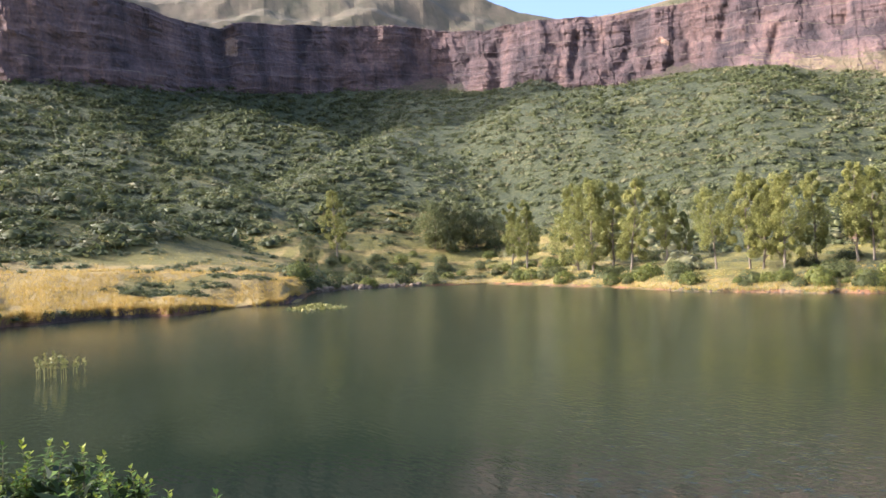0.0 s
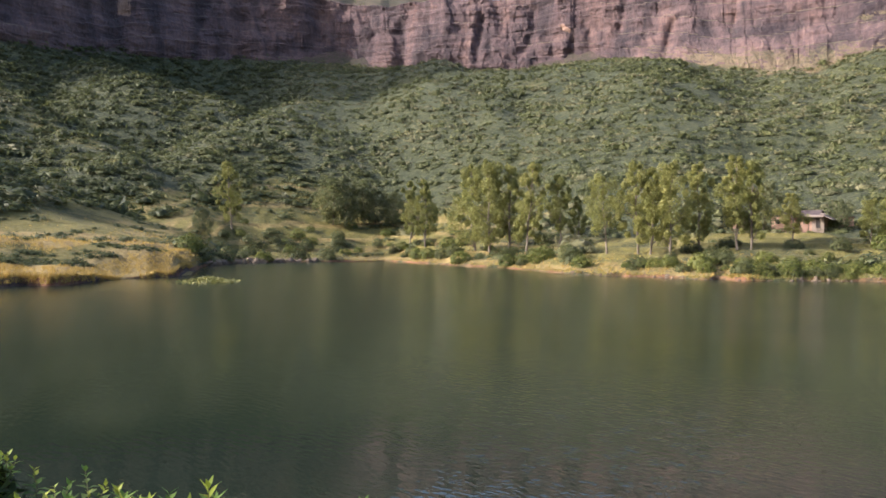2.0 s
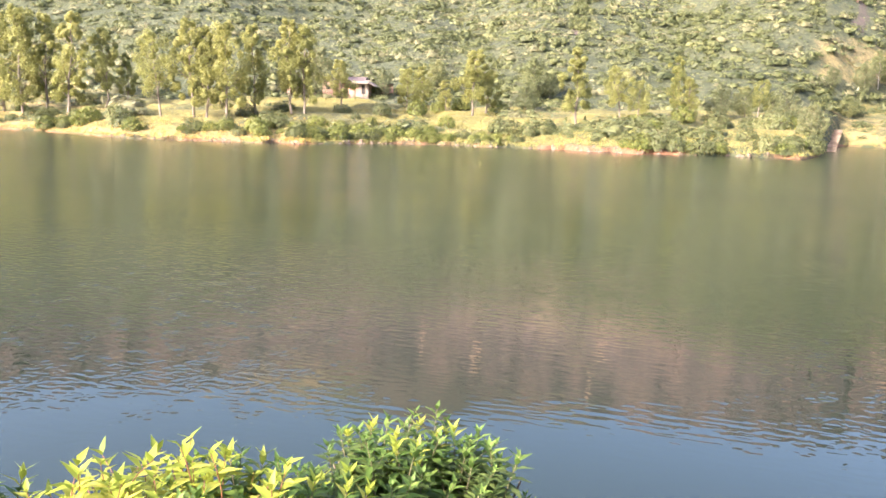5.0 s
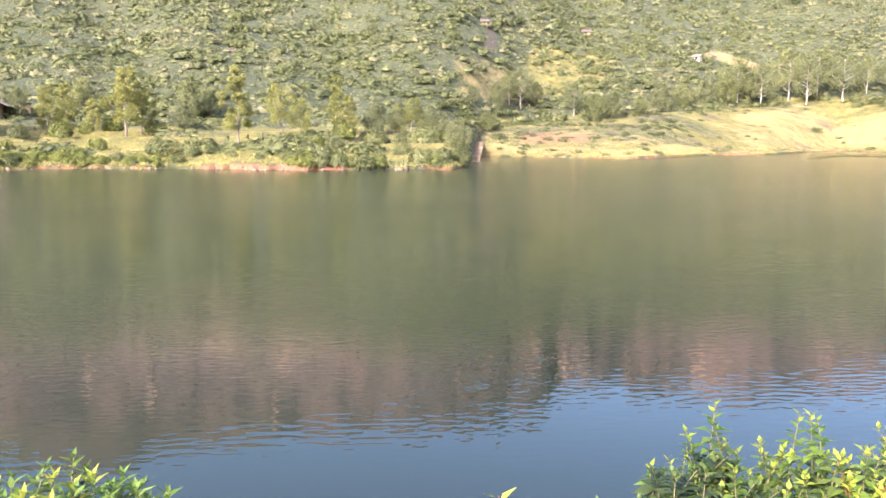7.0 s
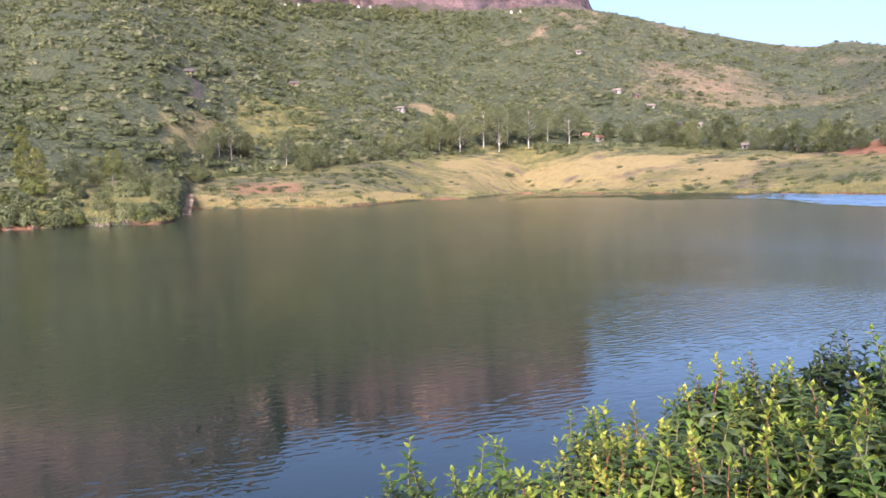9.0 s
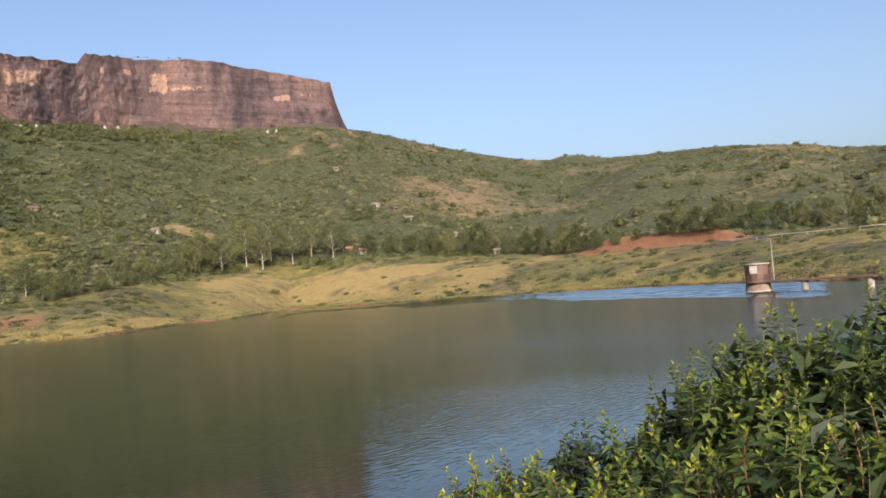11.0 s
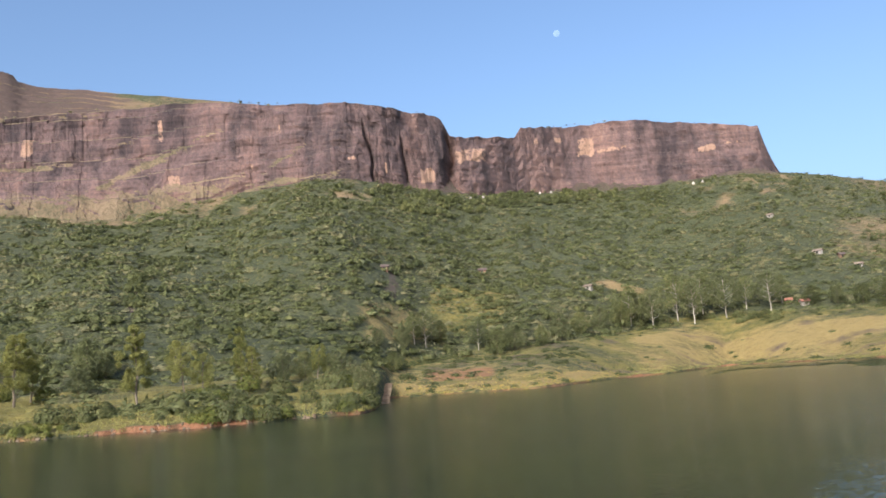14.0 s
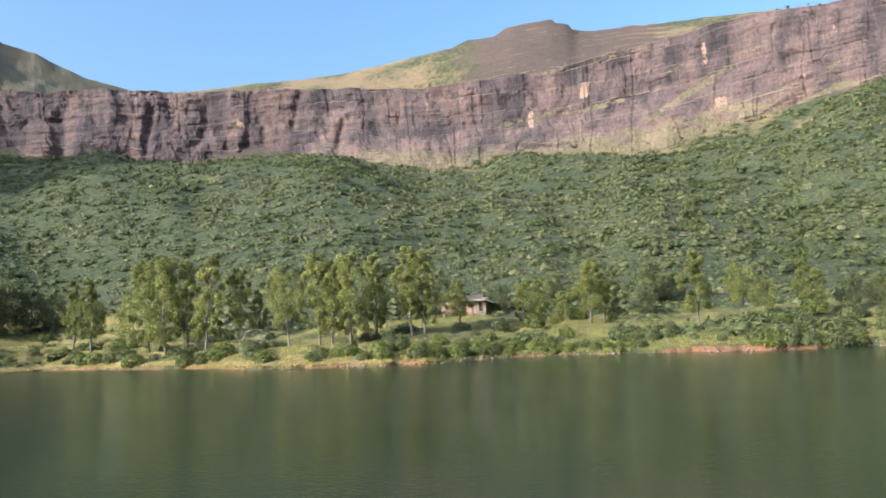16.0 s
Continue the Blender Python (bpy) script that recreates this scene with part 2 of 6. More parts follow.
def water_material():
    m, t, b = material("lake_water")
    b.inputs["IOR"].default_value = 1.333
    v = coords(t)
    murk = noise_tex(t, v, 0.02, 3)
    t.links.new(ramp(t, murk, [(0.35, (0.016, 0.023, 0.014)), (0.65, (0.024, 0.031, 0.019))]), b.inputs["Base Color"])
    # small wind ripples, longer swells; the wind ruffles some stretches and leaves others calm
    rip = node(t, "ShaderNodeTexNoise", Scale=6.2, Detail=0.8, Roughness=0.4)
    mp = t.nodes.new("ShaderNodeMapping")
    mp.inputs["Scale"].default_value = (0.42, 1.0, 1.0)
    turn = t.nodes.new("ShaderNodeMapping")
    turn.inputs["Rotation"].default_value = (0, 0, radians(56))
    g = t.nodes.new("ShaderNodeNewGeometry")
    t.links.new(g.outputs["Position"], turn.inputs["Vector"])
    t.links.new(turn.outputs["Vector"], mp.inputs["Vector"])
    t.links.new(mp.outputs["Vector"], rip.inputs["Vector"])
    swell = noise_tex(t, v, 1.1, 2)
    at_ = t.nodes.new("ShaderNodeAttribute")
    at_.attribute_name = "wind"
    sp = t.nodes.new("ShaderNodeSeparateColor")
    t.links.new(at_.outputs["Color"], sp.inputs[0])
    # wavelets too small to tell apart: open water is less of a mirror, wind makes it duller still
    rr = t.nodes.new("ShaderNodeMath")
    rr.operation = "MULTIPLY_ADD"
    t.links.new(sp.outputs["Blue"], rr.inputs[0])
    rr.inputs[1].default_value, rr.inputs[2].default_value = 0.5, 0.006
    t.links.new(rr.outputs[0], b.inputs["Roughness"])
    calm = noise_tex(t, coords(t), 0.05, 3)
    k = t.nodes.new("ShaderNodeMapRange")
    k.inputs["From Min"].default_value, k.inputs["From Max"].default_value = 0.40, 0.66
    k.inputs["To Min"].default_value, k.inputs["To Max"].default_value = 0.042, 0.095
    t.links.new(calm, k.inputs["Value"])
    ka = t.nodes.new("ShaderNodeMath")
    ka.operation = "MULTIPLY_ADD"
    ka.use_clamp = True
    t.links.new(sp.outputs["Red"], ka.inputs[0])
    ka.inputs[1].default_value = 0.02
    t.links.new(k.outputs["Result"], ka.inputs[2])
    h = mix(t, 0.12, rip.outputs["Fac"], swell)
    bm_ = node(t, "ShaderNodeBump", Strength=0.3, Distance=0.20)
    kb = t.nodes.new("ShaderNodeMath")
    kb.operation = "MULTIPLY"
    t.links.new(ka.outputs[0], kb.inputs[0])
    t.links.new(sp.outputs["Green"], kb.inputs[1])
    t.links.new(kb.outputs[0], bm_.inputs["Strength"])
    t.links.new(h, bm_.inputs["Height"])
    # gusts: short steep wavelets that catch the sky
    fleck = noise_tex(t, coords(t), 9.0, 0, 0.4)
    gust = noise_tex(t, coords(t), 1.5, 3, 0.6)
    gm = t.nodes.new("ShaderNodeMapRange")
    gm.inputs["From Min"].default_value, gm.inputs["From Max"].default_value, gm.inputs["To Max"].default_value = 0.46, 0.66, 0.55
    t.links.new(gust, gm.inputs["Value"])
    gs = t.nodes.new("ShaderNodeMath")
    gs.operation = "MULTIPLY"
    t.links.new(gm.outputs["Result"], gs.inputs[0])
    t.links.new(sp.outputs["Red"], gs.inputs[1])
    b2 = node(t, "ShaderNodeBump", Distance=0.05)
    t.links.new(gs.outputs[0], b2.inputs["Strength"])
    t.links.new(fleck, b2.inputs["Height"])
    t.links.new(bm_.outputs["Normal"], b2.inputs["Normal"])
    t.links.new(b2.outputs["Normal"], b.inputs["Normal"])
    return m


MOUNTAIN = plain("far_rock_and_grass", (0.085, 0.080, 0.046), (0.195, 0.145, 0.095), 0.05, 0.95, 1.5)
GROUND, CLIFF, WATER = ground_material(), cliff_material(), water_material()


# ---------------------------------------------------------------- mesh helpers
def mesh_of(name, verts, faces, mat, smooth=False, slots=None):
    """A mesh from an (n,3) array and an (m,3 or 4) array of corners."""
    verts, faces = np.asarray(verts, np.float32), np.asarray(faces, np.int32)
    me = bpy.data.meshes.new(name)
    k = faces.shape[1]
    me.vertices.add(len(verts))
    me.vertices.foreach_set("co", verts.ravel())
    me.loops.add(faces.size)
    me.loops.foreach_set("vertex_index", faces.ravel())
    me.polygons.add(len(faces))
    me.polygons.foreach_set("loop_start", np.arange(len(faces), dtype=np.int32) * k)
    me.polygons.foreach_set("use_smooth", np.full(len(faces), smooth))
    me.update(calc_edges=True)
    for m in mat if isinstance(mat, (list, tuple)) else [mat]:
        me.materials.append(m)
    if slots is not None:
        me.polygons.foreach_set("material_index", np.asarray(slots, np.int32))
    return me


def grid_faces(nu, nv):
    i = np.arange((nu - 1) * (nv - 1))
    a = (i // (nv - 1)) * nv + i % (nv - 1)
    return np.stack([a, a + nv, a + nv + 1, a + 1], 1)


def lattice(x, y, seed):
    """Smooth value noise in 0..1 on arrays."""
    xi, yi = np.floor(x), np.floor(y)
    fx, fy = x - xi, y - yi
    fx, fy = fx * fx * (3 - 2 * fx), fy * fy * (3 - 2 * fy)

    def h(i, j):
        v = np.sin(i * 127.1 + j * 311.7 + seed * 74.7) * 43758.5453
        return v - np.floor(v)
    return (h(xi, yi) * (1 - fx) + h(xi + 1, yi) * fx) * (1 - fy) + (h(xi, yi + 1) * (1 - fx) + h(xi + 1, yi + 1) * fx) * fy


def rough_noise(x, y, seed, octaves=4, gain=0.5):
    s, a, tot = 0, 1.0, 0
    for o in range(octaves):
        s = s + a * lattice(x * 2 ** o, y * 2 ** o, seed + o * 13)
        tot, a = tot + a, a * gain
    return s / tot - 0.5


def at(az, r, z=0.0):
    a = np.radians(az)
    return np.stack([-r * np.sin(a), r * np.cos(a), z + 0 * a], -1)


def knots(az, table):
    """Linear between (azimuth, value) pairs listed from left (positive) to right."""
    a = np.array(table[0::2], float)[::-1]
    v = np.array(table[1::2], float)[::-1]
    return np.interp(az, a, v)


def soft_knots(az, table):
    return sum(w * knots(az + d, table) for d, w in ((-3, 0.1), (-2, 0.15), (-1, 0.15), (0, 0.2), (1, 0.15), (2, 0.15), (3, 0.1)))


# ---------------------------------------------------------------- plan, by azimuth round the viewpoint
SHORE = [180, 7, 90, 12, 60, 22, 45, 40, 35, 66, 28, 86, 22, 97, 18, 95, 13, 115, 11, 117, 9.9, 132, 9.0, 172, 7, 198, 3.4, 215, -3, 230, -8, 186,
         -11, 170, -16, 136, -23, 123, -29, 121, -35, 129, -43, 123, -50, 114, -60.4, 116, -61.4, 128, -61.9, 165, -62.4, 190, -66, 184, -73, 174, -78, 215, -81, 226,
         -85, 285, -90, 258, -96, 234, -104, 198, -114, 161, -118, 139, -125, 118, -140, 70, -155, 25, -180, 7]
FOOT_R = [180, 90, 60, 110, 35, 135, 28, 160, 18, 200, 10, 270, 0, 300, -10, 240, -20, 195, -30, 190, -45, 185, -60, 195, -65, 250, -75, 265,
          -82, 350, -90, 335, -100, 320, -110, 270, -118, 235, -130, 220, -180, 90]
FOOT_EL = [180, 0, 60, 0.5, 28, 0.8, 18, 0.6, 10, 1.2, 0, 1.6, -10, 0.9, -20, 0.8, -30, 1.4, -40, 1.0, -62, 1.0, -70, 1.4, -82, 2.2, -90, 2.6,
           -97, 2.0, -104, 1.4, -112, 1.5, -120, 1.6, -180, 0]
BASE_R = [180, 300, 90, 600, 70, 680, 42, 620, 34, 560, 30, 505, 26, 490, 21, 495, 15, 540, 8, 600, 0, 600, -10, 560, -20, 525, -30, 500, -45, 480, -60, 440, -68, 475,
          -75, 560, -90, 600, -97, 720, -104, 850, -112, 800, -120, 700, -180, 300]
BASE_EL = [180, 1.5, 70, 3, 46, 8, 34, 12, 21, 12.3, 11, 12.2, 5, 12.5, -6, 12, -13, 12, -18, 12.8, -26, 12.3, -32, 11.9, -38, 12.3, -47, 12.5, -52, 13.1,
           -57, 13.8, -60, 14.4, -64, 13.1, -68, 12.4, -74, 11.9, -81, 11.4, -85, 11.7, -90, 11.3, -92.5, 10.5, -96.3, 9.4, -100, 8.4,
           -104, 7.6, -107, 7.6, -110.6, 7.4, -114, 7.5, -117.4, 7.3, -120, 6.5, -135, 5, -180, 3]
TOP_EL = [60, 20, 52, 27, 46, 31, 40, 31, 35, 27, 31.5, 22, 29.5, 19.3, 25, 17.8, 22, 17.7, 18.4, 16.6, 15, 16.1, 14, 16.5, 1.5, 16.6, -3.2, 16.1, -5, 16.4, -9, 16.5, -17, 17.0, -22, 17.1,
          -28, 17.0, -33, 17.1, -38, 17.6, -44, 18.5, -48, 19.1, -52.5, 19.2, -59.5, 18.9, -66.2, 18.0, -67.3, 17.4, -67.9, 16.2, -72.5, 15.6,
          -73, 16.3, -78, 16.2, -81, 15.9, -87, 14.8, -88.8, 14.4, -90, 11.6]
CREST_EL = [60, 16, 0, 15.5, -9, 16.5, -12, 16.7, -16.5, 17.3, -22.4, 17.9, -28.4, 18.9, -31, 19.3, -33.4, 19.8, -35, 20.25, -37.4, 20.4, -38.6, 20.1, -39.4, 19.6,
            -41, 19.3, -44, 19.5, -48, 19.55, -53, 19.2, -60, 17, -90, 10]


def plan(az):
    rs, rf, rb = knots(az, SHORE), soft_knots(az, FOOT_R), soft_knots(az, BASE_R)
    zf = EYE + rf * np.tan(np.radians(soft_knots(az, FOOT_EL)))
    zb = EYE + rb * np.tan(np.radians(soft_knots(az, BASE_EL)))
    cliffy = np.clip((47 - az) / 5, 0, 1) * np.clip((az + 90.0) / 1.2, 0, 1)
    zt = zb + cliffy * (EYE + (rb + 14) * np.tan(np.radians(knots(az, TOP_EL))) - zb)
    return rs, rf, zf, rb, zb, zt, cliffy


def shore(az):
    return knots(az, SHORE) + (rough_noise(az / 1.6, az * 0, 3, 4) * 7 + rough_noise(az / 0.5, az * 0 + 4, 4, 2) * 2) * np.clip(knots(az, SHORE) / 90, 0, 1)


def near_edge(az):
    return np.minimum(7.6 + 1.2 * rough_noise(az / 9, az * 0, 9), shore(az) * 0.5 + 0.5)


def bump_at(az, r, a0, r0, wa, wr):
    return np.exp(-((az - a0) / wa) ** 2 - ((r - r0) / wr) ** 2)


# spurs that run down from the wall: azimuth, distance, elevation of the crest; fall of their sides
SPURS = [([(46, 470, 11.0), (34, 455, 11.6), (28.2, 440, 11.1), (26.6, 420, 10.3), (21.8, 380, 9.1), (17.2, 335, 6.9), (14.7, 302, 5.5), (11.8, 272, 3.2), (9.8, 250, 1.8)], 0.50),
         ([(38, 270, 9.5), (28.2, 236, 6.4), (25.4, 219, 4.7), (22.8, 204, 3.3), (20.1, 189, 1.9), (17, 176, 0.9)], 0.42),
         ([(2.6, 460, 9.8), (4.7, 405, 8.6), (7.1, 365, 7.3), (9.4, 330, 6.0), (11.0, 302, 4.4), (11.6, 282, 2.8)], 0.46),
         ([(15.5, 500, 11.6), (13.1, 460, 10.8), (9.0, 440, 9.7), (8.0, 425, 8.8)], 0.60)]


def spur_z(x, y, crest, slope):
    """Height of a rounded ridge along the crest's points, falling away on both sides."""
    p = [(*at(np.array(a), np.array(q))[:2], EYE + q * math.tan(radians(e))) for a, q, e in crest]
    out = 0 * x - 99.0
    for (x0, y0, z0), (x1, y1, z1) in zip(p, p[1:]):
        t = np.clip(((x - x0) * (x1 - x0) + (y - y0) * (y1 - y0)) / ((x1 - x0) ** 2 + (y1 - y0) ** 2), 0, 1)
        d = np.hypot(x - x0 - t * (x1 - x0), y - y0 - t * (y1 - y0))
        out = np.maximum(out, z0 + t * (z1 - z0) - slope * (np.sqrt(d * d + 144.0) - 12.0))
    return out


def spur_flank(x, y):
    """1 on the open grassy crests and sunny sides of the first three spurs."""
    out = 0 * x
    for crest, _ in SPURS[:3]:
        p = [at(np.array(a), np.array(q))[:2] for a, q, e in crest]
        for (x0, y0), (x1, y1) in zip(p, p[1:]):
            t = np.clip(((x - x0) * (x1 - x0) + (y - y0) * (y1 - y0)) / ((x1 - x0) ** 2 + (y1 - y0) ** 2), 0, 1)
            dx, dy = x - x0 - t * (x1 - x0), y - y0 - t * (y1 - y0)
            side = (dx * (y1 - y0) - dy * (x1 - x0)) / math.hypot(x1 - x0, y1 - y0)
            out = np.maximum(out, (0.5 if crest is SPURS[2][0] else 1.0) * np.clip(1.3 - np.hypot(dx, dy) / np.where(side > 0, 22, 7), 0, 1))
    return out


def ground_z(az, r):
    """Height of the land; below 0 it is the bed of the lake."""
    az, r = np.broadcast_arrays(np.asarray(az, float), np.asarray(r, float))
    _, rf, zf, rb, zb, zt, cl = plan(az)
    x, y = -r * np.sin(np.radians(az)), r * np.cos(np.radians(az))
    rs, near = shore(az), near_edge(az)
    scarp = 0.40 + 0.30 * np.clip(1 - np.abs(az + 48) / 7, 0, 1) + 0.55 * np.clip((az - 9) / 3, 0, 1) + 0.5 * rough_noise(az / 1.2, az * 0, 17, 3)
    scarp = np.maximum(scarp, 0.15)
    zc = EYE + (rb + 190) * np.tan(np.radians(knots(az, CREST_EL)))
    zc = np.where(cl > 0, np.maximum(zc, zt - 12), zb - 30)
    o = 0 * r
    R = [o, o + 1.7, near, near + 3, (near + rs) / 2, rs - 7, rs, rs + 0.5, rs + 14, np.maximum(rf, rs + 30), rb, rb + 45, rb + 75, rb + 190, rb + 500, o + 2600]
    Z = [o + 2.85, o + 2.85, o, o - 1.2, o - 3.0, o - 0.8, o - 0.05, scarp, scarp + 1.7, zf, zb, zt - 5 * cl, zt - 1 * cl, zc, zc * 0.55, o]
    z = o - 0.0
    for i in range(len(R) - 1):
        a = np.clip((r - R[i]) / np.maximum(R[i + 1] - R[i], 0.01), 0, 1)
        z = np.where(r >= R[i], Z[i] + (Z[i + 1] - Z[i]) * a, z)
    # the slope under the western wall is hollow, steepening upwards
    a = np.clip((r - R[9]) / np.maximum(rb - R[9], 1), 0, 1)
    z = z + (zb - zf) * (a ** (1 + 1.35 * np.clip((az - 2) / 8, 0, 1)) - a)
    hill = np.clip((r - R[8]) / 60, 0, 1) * np.clip((rb - r) / 60, 0.0, 1)
    spur = rough_noise(az / 7.0, r / 260 + 5, 21, 3) * 26 + rough_noise(x / 55, y / 55, 30, 4) * 15
    spur = spur * (1 - 0.45 * np.clip((az + 2) / 8, 0, 1))
    far = np.clip((r - rb - 60) / 120, 0, 1)
    z = z + hill * spur * np.clip((r - rf) / 150 + 0.10, 0, 1) + far * rough_noise(x / 60, y / 60, 40, 4) * 4
    land = np.clip((r - rs - 1) / 8, 0, 1) * np.clip((rb - r) / 20, 0, 1)
    z = z + land * rough_noise(x / 9, y / 9, 50, 3) * 0.9
    # spurs and knolls under the cliff, dunes on the spit
    lift = 0 * z
    for crest, slope in SPURS:
        zs = spur_z(x, y, crest, slope) - z
        lift = np.maximum(lift, 0.5 * (zs + np.sqrt(zs * zs + 16.0)) - 0.4)
    z = z + lift * np.clip((r - rs - 20) / 30, 0, 1) * np.clip((rb - 8 - r) / 30, 0, 1)
    z = z + bump_at(az, r, 15, 128, 7, 7) * 1.3 + bump_at(az, r, 24, 125, 5, 9) * 1.2 - bump_at(az, r, 16.5, 113, 5.5, 7) * 1.0 + bump_at(az, r, 19, 142, 4, 6) * 1.0 + bump_at(az, r, 12.5, 146, 3, 6) * 0.8
    # terraced fields
    ter = np.clip((14 - az) / 3, 0, 1) * np.clip((az + 14) / 4, 0, 1) * np.clip((r - rs - 12) / 8, 0, 1) * np.clip((rf + 50 - r) / 15, 0, 1)
    ter = np.maximum(ter, 0.8 * np.clip((-14 - az) / 4, 0, 1) * np.clip((az + 61) / 2, 0, 1) * np.clip((r - rs - 12) / 6, 0, 1) * np.clip((rf + 6 - r) / 8, 0, 1))
    q = z / 1.1
    z = z + ter * 1.1 * (np.floor(q) + np.clip((q - np.floor(q)) * 5 - 4, 0, 1) - q)
    # strata of the summit above the wall
    st = np.clip((-26 - az) / 5, 0, 1) * np.clip((az + 47) / 4, 0, 1) * np.clip((r - rb - 70) / 20, 0, 1)
    q = z / 9 + 1.5 * rough_noise(x / 70, y / 70, 44, 4) + 0.5 * rough_noise(x / 14, y / 14, 45, 3)
    z = z + st * 3.0 + st * 8.0 * (np.floor(q) + np.clip((q - np.floor(q)) * 2.4 - 0.7, 0, 1) - q)
    # cut bank of red earth
    z = z + 3.2 * np.clip((-105 - az) / 2, 0, 1) * np.clip((az + 116) / 2, 0, 1) * np.clip((r - rf + 13) / 5, 0, 1) * np.clip((rf + 30 - r) / 30, 0, 1)
    # rising land behind the viewpoint
    behind = np.maximum(np.clip((az - 48) / 22, 0, 1), np.clip((-134 - az) / 14, 0, 1))
    behind = behind * behind * (3 - 2 * behind)
    rise = 2.85 + 70 * (1 - np.exp(-np.maximum(r - 3, 0) / 420)) + 1.5 * np.sin(x / 23) * np.sin(y / 31) * np.clip((r - 6) / 30, 0, 1)
    return z * (1 - behind) + rise * behind


def seen_at(az, el, r0=90.0, r1=1100.0):
    """The first place of the land that is seen from the viewpoint at that azimuth and elevation."""
    rr = np.arange(max(r0, float(shore(np.array(az))) + 0.6), r1, 0.75)
    e = np.degrees(np.arctan2(ground_z(np.full_like(rr, az), rr) - EYE, rr))
    k = np.argmax(e >= el)
    return rr[k] if e[k] >= el else rr[-1]


FIELD = [seen_at(-68.3, 2.3), seen_at(-69.0, 5.6)]
GULLY = [seen_at(-45.6, 5.5), seen_at(-46.4, 7.9), seen_at(-62.6, 5.6), seen_at(-63.2, 7.6), seen_at(-79.0, 4.8)]


def cover(az, r):
    """Kinds of ground: dry grass, red earth, rock; 0..1 each."""
    _, rf, zf, rb, zb, zt, cl = plan(az)
    rs = shore(az)
    x, y = -r * np.sin(np.radians(az)), r * np.cos(np.radians(az))
    az0, r0 = az, r
    az = az + 2.2 * rough_noise(x / 22, y / 22, 61, 3)
    r = r + np.where(r > rs + 8, 16 * rough_noise(x / 25, y / 25, 62, 3), 0)

    def box(a0, a1, r0, r1, soft_a=1.0, soft_r=8):
        return np.clip((a0 - az) / soft_a + .5, 0, 1) * np.clip((az - a1) / soft_a + .5, 0, 1) * np.clip((r - r0) / soft_r + .5, 0, 1) * np.clip((r1 - r) / soft_r + .5, 0, 1)
    s = r - rs
    dry = (np.where(az0 > 8, 0.12, np.where(az0 > -62, 0.18, 0.30)) + 0.6 * rough_noise(az / 6, r / 9, 63, 3)) * np.clip((rf + 20 - r) / 30, 0, 1) * (s > 0)
    dry = np.maximum(dry, box(60, 9, 60, 160) * (1.1 - 0.75 * box(21.8, 11.8, rs + 13, rs + 27, 1.5, 5)))
    dry = np.maximum(dry, box(-62, -130, 150, rf - 15) * (0.32 + 0.8 * rough_noise(x / 16, y / 16, 65, 3)))
    dry = np.maximum(dry, box(-62.5, -78, rs + 1, rs + 16, 1.5, 4) * (0.70 + 0.6 * rough_noise(x / 9, y / 9, 77, 3)))
    dry = np.maximum(dry, box(-78.5, -101, rs + 4, rf - 22, 1.5) * (0.60 + 1.0 * rough_noise(x / 18, y / 18, 64, 4)))
    dry = np.maximum(dry, box(-12, -60, rs, rs + 6, 2) * 0.28)
    dry = np.maximum(dry, box(-65.3, -72.8, FIELD[0], FIELD[1], 0.7, 5) * np.clip((az0 + 70.6) / 1.5 + (r0 - FIELD[0]) / (FIELD[1] - FIELD[0]) * 1.6, 0, 1) * (0.22 + 0.9 * rough_noise(x / 12, y / 12, 69, 3)))
    clearing = box(-65.3, -72.8, FIELD[0], FIELD[1], 0.7, 5) * np.clip((az0 + 70.6) / 1.5 + (r0 - FIELD[0]) / (FIELD[1] - FIELD[0]) * 1.6, 0, 1)
    dry = np.maximum(dry, box(-20, -62, rb - 52, rb + 8, 3) * (0.38 + 0.9 * rough_noise(x / 14, y / 14, 68, 3)))
    dry = np.maximum(dry, box(60, -90, rb + 40, rb + 400, 2) * (np.where(az < -27, 0.56, 0.58) + 0.9 * rough_noise(x / 30, y / 30, 73, 3)))
    dry = np.maximum(dry, box(-91, -128, rf + 70, 1200, 4) * (0.33 + 0.9 * rough_noise(x / 60, y / 60, 66, 4)))
    dry = np.maximum(dry, box(0, -28, rs, rs + 9, 2, 4) * (0.66 + 0.6 * rough_noise(x / 9, y / 9, 78, 3)))
    red = box(60, -130, rs - 2, rs + 1.2, 1, 0.8) * (0.45 + 0.6 * rough_noise(x / 6, y / 6, 79, 2))
    red = np.maximum(red, box(-43, -53, rs - 2, rs + 1.4, 1, 0.6) * (0.74 + 0.9 * rough_noise(az / 0.9, r * 0, 74, 2)))
    red = np.maximum(red, box(-104.5, -116, rf - 17, rf - 5, 1.5, 4) * 0.95)
    red = np.maximum(red, box(-65, -70, 205, 222, 0.8, 5) * 0.55)
    flank = spur_flank(x, y) * np.clip((az - 1) / 3, 0, 1)
    dry = np.maximum(dry, flank * np.where(az > 12, 0.0, 0.26) + flank * 0.9 * rough_noise(x / 16, y / 16, 70, 3))
    dry = np.maximum(dry, box(-60, -66, rf + 10, rf + 40, 2, 12) * 0.5)
    rock = box(60, -90, rb - 6, rb + 60, 1, 12) * 0.6
    rock = np.maximum(rock, box(60, 9, rs - 3, rs + 0.5, 1, 0.5) * 0.75)
    rock = np.maximum(rock, box(8, -130, rs - 3, rs + 0.3, 1, 0.5) * 0.30)
    rock = np.maximum(rock, box(-45.4, -46.2, GULLY[0], GULLY[1], 0.4, 8) * 0.62)
